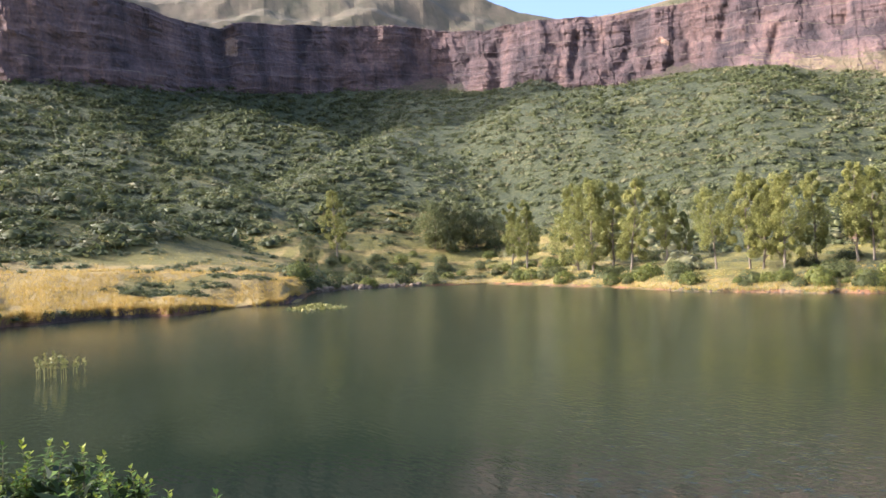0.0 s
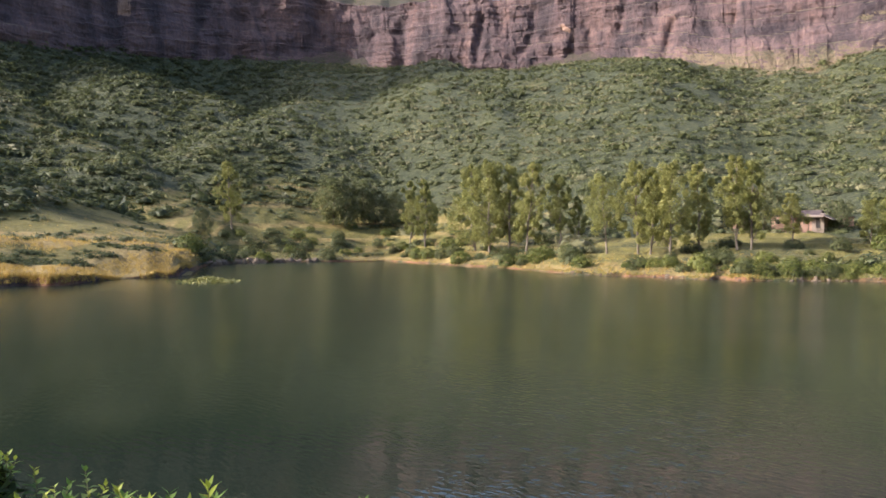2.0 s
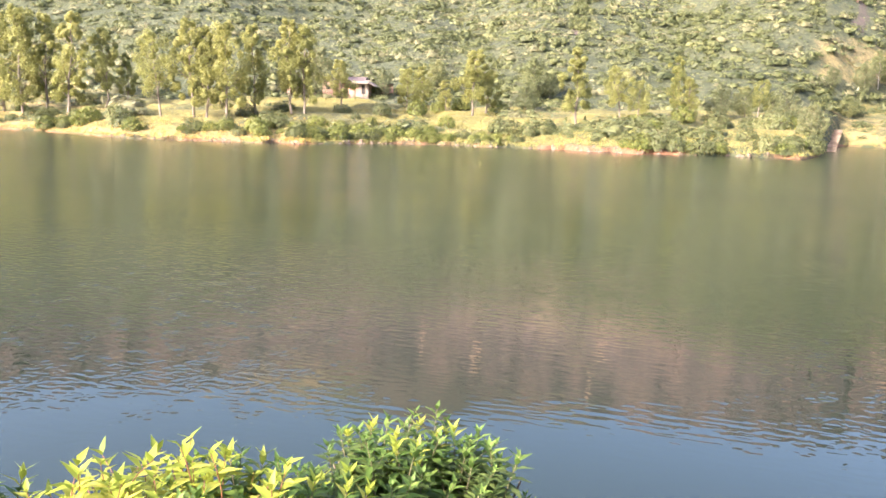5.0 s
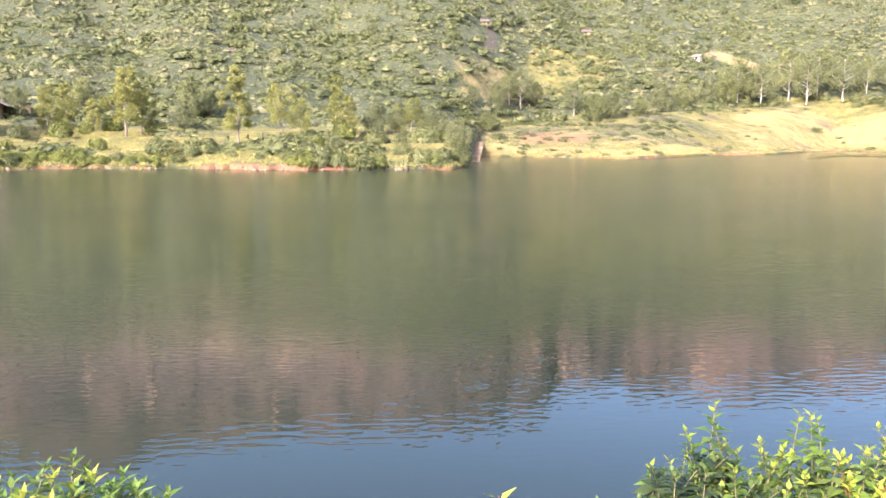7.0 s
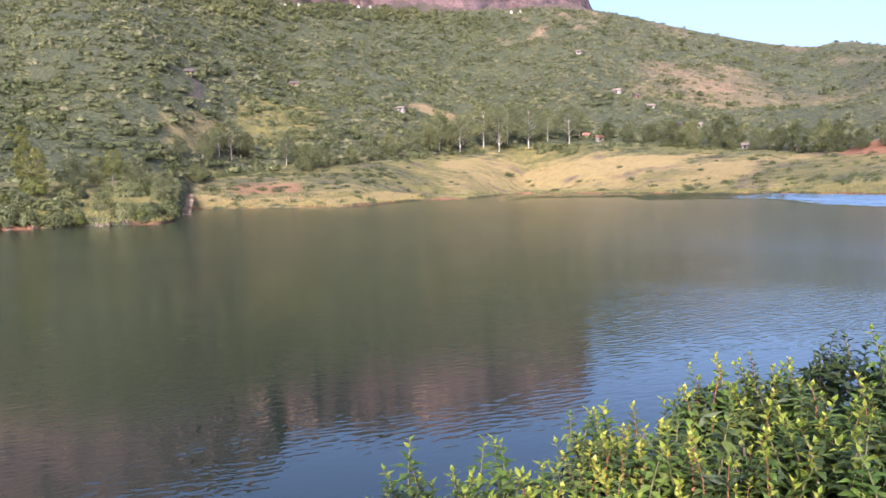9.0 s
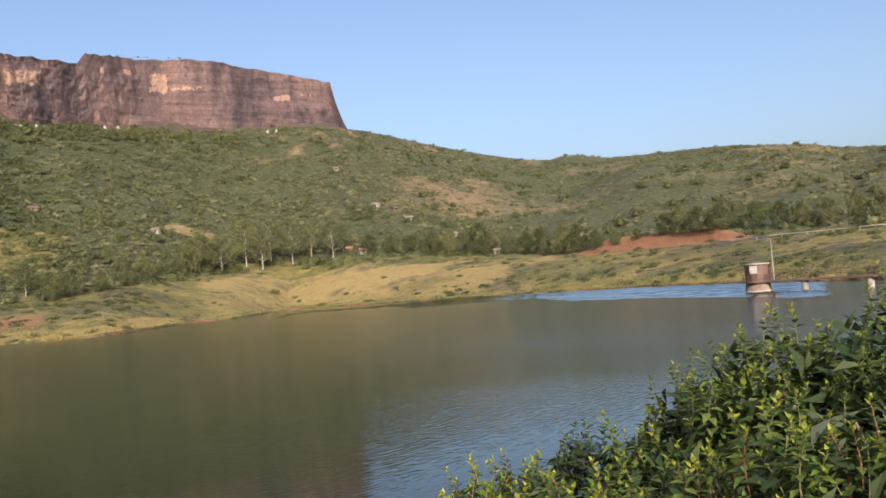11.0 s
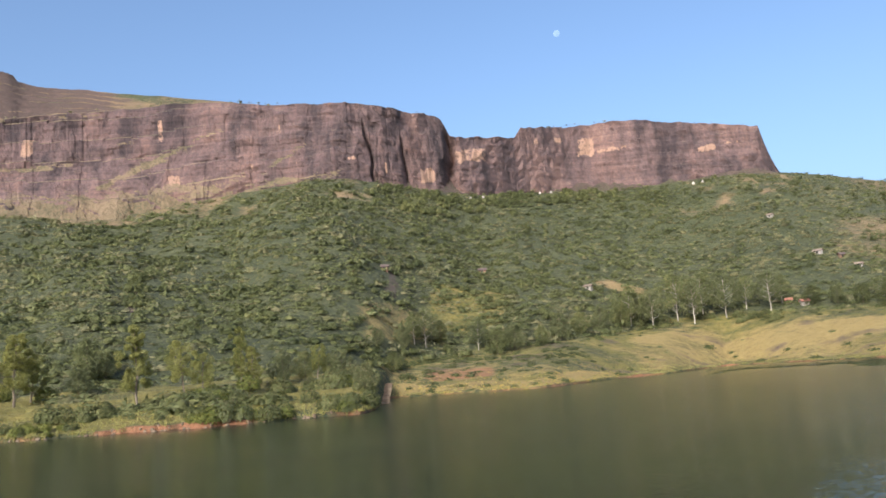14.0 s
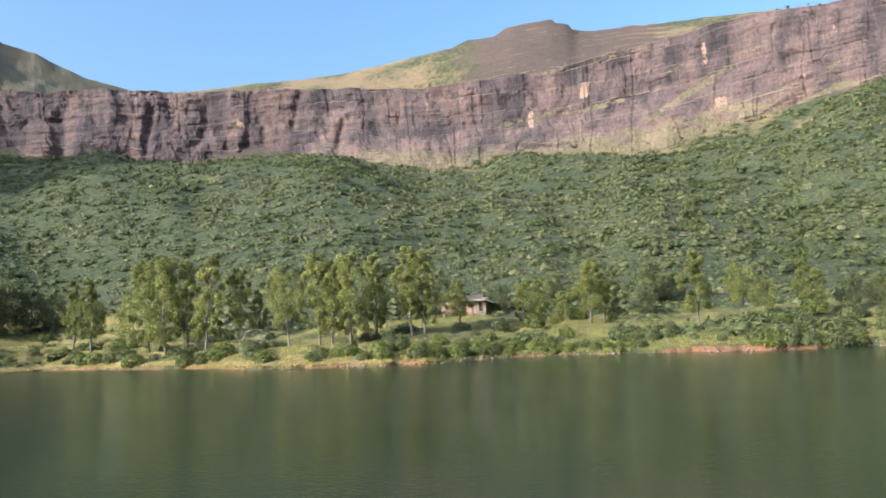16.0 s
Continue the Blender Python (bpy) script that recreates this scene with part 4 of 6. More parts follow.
def hill_bushes():
    n = 45000
    az = rng.uniform(-128, 42, n)
    rs, rf, zf, rb, zb, zt, cl = plan(az)
    rs = shore(az)
    t = rng.uniform(0, 1, n)
    lo = np.maximum(rf - 8, rs + 16)
    r = np.sqrt(lo ** 2 + t * ((rb + 2) ** 2 - lo ** 2))
    x, y = -r * np.sin(np.radians(az)), r * np.cos(np.radians(az))
    dens = 1.02 + 1.3 * rough_noise(x / 38, y / 38, 33, 4) + 0.7 * rough_noise(x / 11, y / 16, 38, 2) - 0.12 * np.clip((r - rf) / 200, 0, 1)
    cov = cover(az, r)
    dens -= cov[:, 0] * np.where((az < -90) & (r > rf + 30), 0.42, 1.1)
    dens -= cov[:, 2] * 0.9 + 0.9 * ((cov[:, 3] > 0.75) & (az < -64) & (az > -74))
    dens = np.where(az > 2, dens * 1.20 + 0.40 - 0.75 * spur_flank(x, y) * np.clip((az - 1) / 3, 0, 1), dens)
    dens -= 0.22 * np.clip(1 - (r - rf) / 45, 0, 1) * np.clip((az + 63) / 2, 0, 1) * np.clip((2 - az) / 4, 0, 1)
    dens = np.where(az < -92, dens * 0.9, dens)
    keep = rng.uniform(0, 1, n) < dens
    az, r = az[keep], r[keep]
    # bushes between the trees on the flat
    az3 = rng.uniform(-62, 12, 3000)
    s3, f3 = shore(az3), knots(az3, FOOT_R)
    r3 = s3 + 10 + rng.uniform(0, 1, 3000) * np.maximum(f3 - s3 - 12, 5)
    kept3 = rough_noise(-r3 * np.sin(np.radians(az3)) / 12, r3 * np.cos(np.radians(az3)) / 12, 36, 3) > 0.20
    az, r = np.concatenate([az, az3[kept3]]), np.concatenate([r, r3[kept3]])
    # a ragged belt of larger bushes along the foot of the wall
    az2 = rng.uniform(-90, 40, 1500)
    ease = np.clip((-17 - az2) / 10, 0, 1) * np.clip((az2 + 54) / 10, 0, 1)
    r2 = knots(az2, BASE_R) - 24 * ease - rng.uniform(1, 24, 1500)
    kept2 = rough_noise(az2 / 2.5, r2 / 30, 35, 3) > np.where((az2 < -20) & (az2 > -62), 0.03, -0.10)
    az, r = np.concatenate([az, az2[kept2]]), np.concatenate([r, r2[kept2]])
    # low growth in the gaps of the nearer slope
    az4 = rng.uniform(-100, 32, 9500)
    f4 = np.maximum(knots(az4, FOOT_R), shore(az4) + 20)
    r4 = f4 - 6 + np.where(az4 > 0, 230, 130) * rng.uniform(0, 1, 9500)
    c4 = cover(az4, r4)
    kept4 = rng.uniform(0, 1, 9500) > 0.15 + c4[:, 0] * 0.9 + c4[:, 2]
    az4, r4 = az4[kept4], r4[kept4]
    k4 = len(az4)
    low = strew([bush_shape(6, 0.8, 4, 70 + s, 1) for s in range(8)], at(az4, r4, ground_z(az4, r4) - 0.1), rng.uniform(0.35, 1.0, k4), rng.uniform(0, 6.28, k4), rng.uniform(0.6, 1.1, k4))
    tagged(new("low_scrub", mesh_of("low_scrub", *low, BUSH, True)), "low olive scrub between the hillside bushes", "scrub", kind="stuff")
    k = len(az)
    x, y = -r * np.sin(np.radians(az)), r * np.cos(np.radians(az))
    # left of 1 degree, more dark bushes stand in for shade in the hollow
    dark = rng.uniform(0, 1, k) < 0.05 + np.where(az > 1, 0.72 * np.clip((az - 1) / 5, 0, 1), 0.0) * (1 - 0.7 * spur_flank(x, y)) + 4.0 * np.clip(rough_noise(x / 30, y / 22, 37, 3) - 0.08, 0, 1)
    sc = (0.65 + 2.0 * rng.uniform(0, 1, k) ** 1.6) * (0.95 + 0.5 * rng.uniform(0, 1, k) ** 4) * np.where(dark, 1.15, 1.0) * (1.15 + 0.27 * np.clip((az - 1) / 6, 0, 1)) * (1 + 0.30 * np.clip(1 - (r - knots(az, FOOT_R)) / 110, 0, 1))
    pos = at(az, r, ground_z(az, r) + rng.uniform(-0.2, 0.1, k) * sc)
    far = r > knots(az, FOOT_R) + 75
    turn, tall = rng.uniform(0, 6.28, k), rng.uniform(0.50, 0.85, k)
    near_kinds, far_kinds = [bush_shape(50, 0.265, 4, s, 1) for s in range(10)], [bush_shape(19, 0.48, 3, 20 + s, 1) for s in range(10)]
    drier = ~dark & (rng.uniform(0, 1, k) < np.clip((-84 - az) / 12, 0, 0.3) * np.clip((r - knots(az, FOOT_R)) / 100, 0, 1) + 0.22 + 2.2 * np.clip(rough_noise(x / 25, y / 20, 39, 3) - 0.02, 0, 1))
    for pick, mat, name, label in ((drier, DRYBUSH, "dry_hillside_bushes", "grey-brown half-dry scrub on the hillside"), (~dark & ~drier, BUSH, "hillside_bushes", "dense olive-green scrub covering the hillside"), (dark, DARKTREE, "hillside_thicket", "darker green bushes in the hillside scrub, massed for shade in the hollow")):
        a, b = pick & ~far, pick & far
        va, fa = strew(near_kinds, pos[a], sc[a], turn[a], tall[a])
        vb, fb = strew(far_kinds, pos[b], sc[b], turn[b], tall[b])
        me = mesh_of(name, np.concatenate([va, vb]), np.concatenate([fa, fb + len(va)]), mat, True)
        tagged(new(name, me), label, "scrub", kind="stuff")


hill_bushes()


def rim_scrub():
    n = 900
    az = rng.uniform(-88, 20, n)
    rs, rf, zf, rb, zb, zt, cl = plan(az)
    pos = at(az, rb + rng.uniform(12, 30, n), zt + 0.3)
    me = mesh_of("rim_scrub", *strew([bush_shape(16, 0.5, 4, 120 + s) for s in range(5)], pos, 0.5 + 1.5 * rng.uniform(0, 1, n) ** 3, rng.uniform(0, 6.28, n), rng.uniform(0.5, 0.9, n)), DRYBUSH, True)
    tagged(new("rim_scrub", me), "sparse dry bushes along the top of the cliff", "scrub", kind="stuff")


rim_scrub()


def hillside_trees():
    """Low spreading trees in clumps: under the wall, round the small fields, here and there in the scrub."""
    a1 = rng.uniform(-92, -62, 420)
    r1 = knots(a1, BASE_R) - rng.uniform(4, 46, 420)
    a2 = rng.uniform(-80, -60, 150)
    r2 = knots(a2, FOOT_R) + rng.uniform(-12, 110, 150)
    a3 = rng.uniform(-126, 20, 1200)
    r3 = knots(a3, FOOT_R) + rng.uniform(0, 1, 1200) * (knots(a3, BASE_R) - 20 - knots(a3, FOOT_R))
    n3 = rough_noise(-r3 * np.sin(np.radians(a3)) / 26, r3 * np.cos(np.radians(a3)) / 26, 116, 3)
    m3 = n3 > np.where(a3 < -88, 0.03, 0.08)
    m1, m2 = (rough_noise(a1 / 1.6, r1 / 22, 117, 2) > -0.06) & ((a1 > -82) | (r1 < knots(a1, BASE_R) - 50)), cover(a2, r2)[:, 0] < 0.4
    az, r = np.concatenate([a1[m1], a2[m2], a3[m3]]), np.concatenate([r1[m1], r2[m2], r3[m3]])
    a4 = rng.normal(-46.1, 0.28, 26)
    az, r = np.concatenate([az, a4]), np.concatenate([r, GULLY[0] + (GULLY[1] - GULLY[0]) * rng.uniform(0.1, 1.1, 26)])
    n = len(az)
    size = rng.uniform(1.3, 3.0, n) * np.where((az < -90) | (r > knots(az, BASE_R) - 48), 1.3, 1.0)
    pos = at(az, r, ground_z(az, r) + 0.1 * size)
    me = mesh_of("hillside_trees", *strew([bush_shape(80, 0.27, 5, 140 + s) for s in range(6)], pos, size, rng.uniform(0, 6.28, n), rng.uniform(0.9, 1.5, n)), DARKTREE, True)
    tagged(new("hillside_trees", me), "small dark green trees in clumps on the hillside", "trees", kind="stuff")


hillside_trees()


# ---------------------------------------------------------------- things: helpers
def part(name, me, parent, label="", at_=(0, 0, 0)):
    ob = new(name, me)
    ob.parent = parent
    ob.location = at_
    if label:
        ob["label"] = label
    return ob


def thing(name, m, label, category, group="", kind=""):
    return_ob = new(name)
    return_ob.matrix_world = m
    return_ob.empty_display_size = 0.3
    return tagged(return_ob, label, category, group, kind)


def tube(points, radii, sides=6):
    """Verts and quads of a tapered tube along points."""
    p = np.asarray(points, float)
    n = len(p)
    d = np.gradient(p, axis=0) + 1e-6 * (p[-1] - p[0])
    d /= np.linalg.norm(d, axis=1)[:, None]
    ref = np.where(np.abs(d[:, 2:3]) > 0.9, np.array([[1.0, 0, 0]]), np.array([[0, 0, 1.0]]))
    u = np.cross(d, ref)
    u /= np.linalg.norm(u, axis=1)[:, None]
    w = np.cross(d, u)
    a = np.arange(sides + 1) * 2 * np.pi / sides
    ring = u[:, None, :] * np.cos(a)[None, :, None] + w[:, None, :] * np.sin(a)[None, :, None]
    v = (p[:, None, :] + ring * np.asarray(radii, float)[:, None, None]).reshape(-1, 3)
    return v, grid_faces(n, sides + 1)


def join(pieces):
    vs, fs, o = [], [], 0
    for v, f in pieces:
        vs.append(np.asarray(v, float))
        fs.append(np.asarray(f) + o)
        o += len(v)
    return np.concatenate(vs), np.concatenate(fs)


def block(x0, x1, y0, y1, z0, z1):
    v = np.array([(x, y, z) for x in (x0, x1) for y in (y0, y1) for z in (z0, z1)], float)
    f = np.array([(0, 1, 3, 2), (4, 6, 7, 5), (0, 4, 5, 1), (2, 3, 7, 6), (0, 2, 6, 4), (1, 5, 7, 3)])
    return v, f


def stand(az, r, turn=0.0, sink=0.0, scale=1.0):
    z = float(ground_z(np.array(az), np.array(r)))
    p = at(np.array(az), np.array(r), z - sink)
    return pose(*p, 0, 0, turn) @ Matrix.Scale(scale, 4)


# ---------------------------------------------------------------- trees
def tree_proto(name, label, seed, height, width, bare, leaf, bark, clumps, leaves, size, group, forks=0):
    """A tapered trunk, limbs and a crown of leaf clumps with gaps; bare: share of the trunk without leaves."""
    g = np.random.default_rng(seed)
    top = thing(name, pose(0, 0, 0), label, "tree", group)
    k = 9
    h = np.linspace(0, 1, k)
    wob = np.cumsum(g.normal(0, 0.012 * height, (k, 2)), 0)
    spine = np.stack([wob[:, 0], wob[:, 1], h * height * 0.96], 1)
    r0 = 0.0125 * height + 0.03
    v, f = tube(spine, r0 * (1 - h * 0.86), 7)
    part("trunk", mesh_of("trunk", v, f, bark, True), top)
    cl, rad = [], []
    for i in range(clumps):
        t = bare + (1 - bare) * ((i + g.uniform(0.2, 0.9)) / clumps)
        base = np.array([np.interp(max(t - 0.14, bare * 0.6), h, spine[:, j]) for j in range(3)])
        full = np.sin(np.clip((t - bare) / (1 - bare) * 0.82 + 0.16, 0, 1) * np.pi) ** 0.7
        a = i * 2.4 + g.uniform(-0.5, 0.5)
        out = width / 2 * full * g.uniform(0.3, 1.0)
        tip = np.array([np.interp(t, h, spine[:, j]) for j in range(3)]) + np.array([np.cos(a) * out, np.sin(a) * out, g.uniform(0, 0.05) * height])
        mid = (base + tip) / 2 + np.array([0, 0, -0.01 * height])
        if i % 3 == 0 or forks:
            v, f = tube([base, mid, tip], [r0 * 0.34 + 0.01, r0 * 0.24, r0 * 0.1], 5)
            part("limb", mesh_of("limb", v, f, bark, True), top)
        cl.append(tip)
        rad.append(width * 0.5 * (0.22 + 0.18 * full) * g.uniform(0.55, 1.4) * math.sqrt(15 / max(clumps, 15)))
    cs = []
    for c, r in zip(cl, rad):
        n = int(leaves / clumps)
        d = g.normal(size=(n, 3))
        d /= np.linalg.norm(d, axis=1)[:, None]
        p = c + d * (r * g.uniform(0.35, 1.0, n) ** 0.6)[:, None] * np.array([1, 1, 1.15])
        cs.append(cards(p, d + g.normal(size=(n, 3)) * 0.55 + np.array([0, 0, 0.3]), size * g.uniform(0.6, 1.4, n), g, 1.8))
    cv = np.concatenate(cs)
    part("crown", mesh_of("crown", *leaves_of(cv), leaf), top)
    return top


GUM = [tree_proto("gum_tree", "tall slender gum tree with pale trunk and yellow-green crown", 11 + i, 14.0, w, b, TREE, BARK, c, 9500, 0.25, "gum trees along the shore")
       for i, (w, b, c) in enumerate([(6.6, 0.14, 34), (5.4, 0.18, 30), (7.4, 0.10, 40), (6.2, 0.24, 28)])]
YOUNG = tree_proto("young_gum_tree", "young bright yellow-green gum tree on thin trunk", 31, 13.0, 7.0, 0.28, TREE, BARK, 26, 6500, 0.25, "gum trees along the shore")
ROUND = [tree_proto("broadleaf_tree", ("dark green round-crowned broadleaf tree", "grey-green broadleaf tree with rounded crown", "olive-green bushy broadleaf tree")[i], 41 + i, 9.0, 8.4, 0.10, (DARKTREE, MIDTREE, BUSH)[i], DARKBARK, 22, 4200, 0.34, "broadleaf trees below the hill") for i in range(3)]
PALE = [tree_proto("white_trunk_tree", "spreading tree with bare white trunks and grey-green crown", 51 + i, 11.0, 9.6, 0.30, MIDTREE if i == 0 else BUSH, WHITEBARK, 20, 3400, 0.32, "white-trunked trees", 1) for i in range(2)]
used = set()


def plant(proto, az, r, height, nominal, turn, wide=1.0):
    m = stand(az, r, turn, 0.1, height / nominal) @ Matrix.Diagonal((wide, wide, 1, 1))
    if proto.name in used:
        return copy_thing(proto, m @ Matrix.Diagonal((*(1 / v for v in proto.scale), 1)))
    used.add(proto.name)
    proto.matrix_basis = m
    return proto


# shore gums: azimuth, elevation of the foot, elevation of the tip, which kind
for i, (az, e0, e1, k) in enumerate([(-4.8, -0.2, 4.5, 1), (-5.9, -0.2, 4.6, 1), (-9.4, -0.5, 5.7, 2), (-10.6, -0.4, 6.0, 2), (-11.6, -0.3, 5.5, 0), (-12.9, -0.4, 5.7, 0), (-15.0, 0.0, 5.0, 3),
                                     (-18.3, -0.5, 4.9, 4), (-20.3, -0.5, 5.7, 0), (-21.2, -0.5, 5.4, 1), (-22.2, -0.6, 5.9, 2), (-24.4, -0.3, 5.6, 0), (-26.8, -0.1, 6.1, 3), (-27.5, -0.1, 5.6, 0),
                                     (-38.9, 0.0, 4.5, 3), (-46.1, -0.5, 4.7, 1), (-48.9, 0.0, 3.5, 4), (-50.1, -0.3, 2.6, 4), (-52.5, 0.1, 4.2, 1), (-34.3, 0.3, 3.2, 2), (-35.6, 0.4, 3.3, 0),
                                     (-30.1, 0.3, 3.6, 3), (7.35, 0.9, 5.5, 0), (-39.9, 0.2, 3.4, 1), (-16.4, 0.3, 3.5, 1), (-37.2, 0.3, 2.4, 0), (-53.4, 0.0, 2.8, 0), (-57.6, 0.2, 2.7, 4)]):
    r = seen_at(az, max(e0, -1.2))
    z = float(ground_z(np.array(az), np.array(r)))
    h = EYE + r * math.tan(radians(e1)) - z
    p = GUM[k] if k < 4 else YOUNG
    plant(p, az, r, h, 14.0 if k < 4 else 13.0, i * 77 % 360, 1.4 if -45 < az < -29 else 1.15 if az < -45 else 1.0)
# round trees
for i, (az, e0, e1) in enumerate([(9.2, 0.6, 2.4), (0.5, 1.3, 4.4), (-0.4, 1.2, 4.7), (-1.6, 1.4, 4.3), (-2.4, 1.3, 3.9), (-3.6, 1.3, 3.6), (-28.3, 1.0, 4.3), (-43.0, 1.0, 3.8), (-42.6, 0.3, 2.1), (-44.2, 1.2, 2.9), (-33.0, 1.2, 3.0), (-36.6, 1.6, 3.6), (-55.3, 0.2, 2.3),
                                  (-56.8, 0.3, 2.2), (-59.2, -0.2, 2.2), (-58.4, 0.2, 1.9), (-60.8, -0.9, 1.2), (-62.8, 0.4, 1.9), (-63.6, 2.0, 3.9), (-66.2, 2.0, 3.8), (-61.8, 2.2, 3.6), (-70.0, 1.0, 3.0), (-71.2, 1.2, 3.3),
                                  (-73.0, 1.4, 2.9), (-74.4, 1.6, 3.6), (-75.8, 1.9, 3.6), (-77.2, 2.0, 4.0), (-78.6, 2.1, 4.2), (-80.0, 2.2, 4.3), (-90.6, 2.5, 3.8), (-92.0, 2.4, 3.7), (-93.4, 2.3, 3.5), (-95.0, 2.0, 3.6),
                                  (-96.2, 1.9, 3.7), (-97.6, 1.8, 3.6), (-98.8, 1.7, 3.3), (-100.2, 1.6, 3.0), (-101.4, 1.5, 3.0), (-102.6, 1.4, 3.2), (-104.0, 1.3, 3.3), (-105.0, 1.3, 3.2), (-106.2, 1.4, 2.7), (-107.6, 1.6, 2.6),
                                  (-109.0, 1.7, 2.6), (-110.8, 1.9, 3.4), (-111.8, 1.9, 3.8), (-113.0, 1.9, 3.6), (-114.2, 1.9, 3.7), (-115.4, 1.9, 3.6), (-116.6, 1.8, 3.5), (-118.0, 1.8, 3.4), (-119.4, 1.7, 3.3)]):
    r = seen_at(az, e0)
    z = float(ground_z(np.array(az), np.array(r)))
    plant(ROUND[0 if az < -90 and i % 3 else 1 + i % 2], az, r, max(2.0, (EYE + r * math.tan(radians(e1)) - z) * (0.9 if -89 < az < -61 else 1.0)), 9.0, i * 131 % 360)
for az in (-121, -122.4, -124, -125.6, -127):
    plant(ROUND[int(-az) % 3], az, seen_at(az, 1.5), 7.5, 9.0, az * 5)
# trees with bare white trunks
for i, (az, e0, e1) in enumerate([(-65.1, 1.9, 4.6), (-64.3, 2.1, 4.3), (-68.7, 1.4, 3.6), (-79.2, 2.2, 4.9), (-80.6, 1.9, 4.6), (-82.2, 2.3, 5.3), (-83.3, 2.0, 4.7), (-83.9, 2.5, 5.3), (-85.3, 2.2, 5.2), (-86.6, 2.6, 4.7), (-88.1, 2.4, 5.0),
                                  (-88.8, 2.8, 4.6), (-94.6, 2.4, 3.9)]):
    r = seen_at(az, e0)
    z = float(ground_z(np.array(az), np.array(r)))
    plant(PALE[i % 2], az, r, EYE + r * math.tan(radians(e1)) - z, 11.0, i * 97 % 360)


# ---------------------------------------------------------------- shrubs and grass on the banks
def shrub_proto(seed, leaf, label, n=620, size=0.185):
    top = thing("shrub", pose(0, 0, 0), label, "shrub", "shrubs on the far bank")
    g = np.random.default_rng(seed)
    st = []
    for i in range(5):
        a = i * 1.26 + g.uniform(-.3, .3)
        tip = np.array([np.cos(a) * 0.55, np.sin(a) * 0.55, 0.55])
        st.append(tube([(0, 0, -0.1), tip * 0.5 + np.array([0, 0, 0.1]), tip], [0.04, 0.03, 0.012], 5))
    part("woody_base", mesh_of("woody_base", *join(st), DARKBARK, True), top)
    v = leaf_cloud(n, size, 0.95, 8, seed)
    part("foliage", mesh_of("foliage", *leaves_of(v), leaf), top)
    return top


SHRUBS = [shrub_proto(71, SHRUB, "leafy green shrub on the lake bank"), shrub_proto(72, SHRUB, "leafy green shrub on the lake bank"), shrub_proto(73, DARKTREE, "dark green shrub on the lake bank"),
          shrub_proto(74, BUSH, "grey-green shrub on the lake bank"), shrub_proto(75, TREE, "yellow-green shrub on the lake bank")]


shrub_count, rest = [0], []


def put_shrub(k, az, r, size, turn, tall=1.0):
    size = size * 1.35
    shrub_count[0] += 1
    if shrub_count[0] > 290:
        rest.append((az, r, size, radians(turn), tall))
        return None
    m = stand(az, r, turn, 0.12 * size, 1.0) @ Matrix.Diagonal((size, size, size * tall, 1))
    p = SHRUBS[k]
    if (p.name, k) in used:
        return copy_thing(p, m @ Matrix.Diagonal((*(1 / v for v in p.scale), 1)))
    used.add((p.name, k))
    p.matrix_basis = m
    return p


g2 = np.random.default_rng(5)
# clumps on the wooded bank, grass between them: azimuth from, to, out from the water, how many, size, kinds
for a0, a1, s0, s1, n, z0, z1, ks in [(-35.5, -42.2, 0.8, 6, 26, 0.5, 1.0, (0, 0, 1, 2)), (-49.6, -55.4, 0.6, 6, 17, 0.8, 1.7, (2, 0, 3, 1)), (-57.6, -61.2, 0.5, 8, 11, 0.8, 1.6, (2, 2, 0, 3)),
                                      (-40.8, -43.8, 12, 18, 4, 1.6, 2.2, (2, 3)), (-27, -36, 1.5, 10, 44, 0.6, 1.5, (0, 0, 1, 2, 2)), (-19.5, -27, 4, 12, 22, 0.7, 1.6, (0, 1, 2, 2)), (-42.5, -50, 5, 26, 14, 0.5, 1.1, (3, 4, 2)), (-50, -61, 14, 50, 24, 0.9, 2.0, (2, 3, 3, 0)),
                                      (-22, -42, 14, 45, 18, 0.8, 1.9, (2, 3, 0))]:
    for i in range(n):
        az = g2.uniform(a1, a0)
        put_shrub(int(g2.choice(ks)), az, float(shore(np.array(az))) + g2.uniform(s0, s1), g2.uniform(z0, z1), g2.uniform(0, 360), g2.uniform(0.8, 1.25))
# at the feet of the white-trunked trees
for i in range(22):
    az = g2.uniform(-89, -78)
    put_shrub(int(g2.choice([2, 3, 3])), az, seen_at(az, 1.9) + g2.uniform(-3, 12), g2.uniform(1.0, 2.2), g2.uniform(0, 360), g2.uniform(0.7, 1.1))
# terraces and the shore under the gums
for i in range(85):
    az = g2.uniform(-17, 10)
    put_shrub(int(g2.choice([0, 1, 2, 2, 3])), az, float(shore(np.array(az))) + abs(g2.normal(0, 26)) + 1.5, g2.uniform(0.9, 2.3), g2.uniform(0, 360), g2.uniform(0.8, 1.2))
for i in range(90):
    az = g2.uniform(11.8, 21.5)
    rest.append((az, float(shore(np.array(az))) + g2.uniform(12, 24), g2.uniform(0.8, 1.7), g2.uniform(0, 6.28), g2.uniform(0.5, 0.8)))
for i in range(12):
    az = g2.uniform(24.5, 31)
    put_shrub(int(g2.choice([0, 2, 2])), az, float(shore(np.array(az))) + g2.uniform(0.3, 1.6), g2.uniform(0.35, 0.7), g2.uniform(0, 360), 0.8)
for i in range(12):
    az = g2.uniform(9, 32)
    put_shrub(3, az, float(shore(np.array(az))) + g2.uniform(8, 50), g2.uniform(0.4, 0.9), g2.uniform(0, 360))
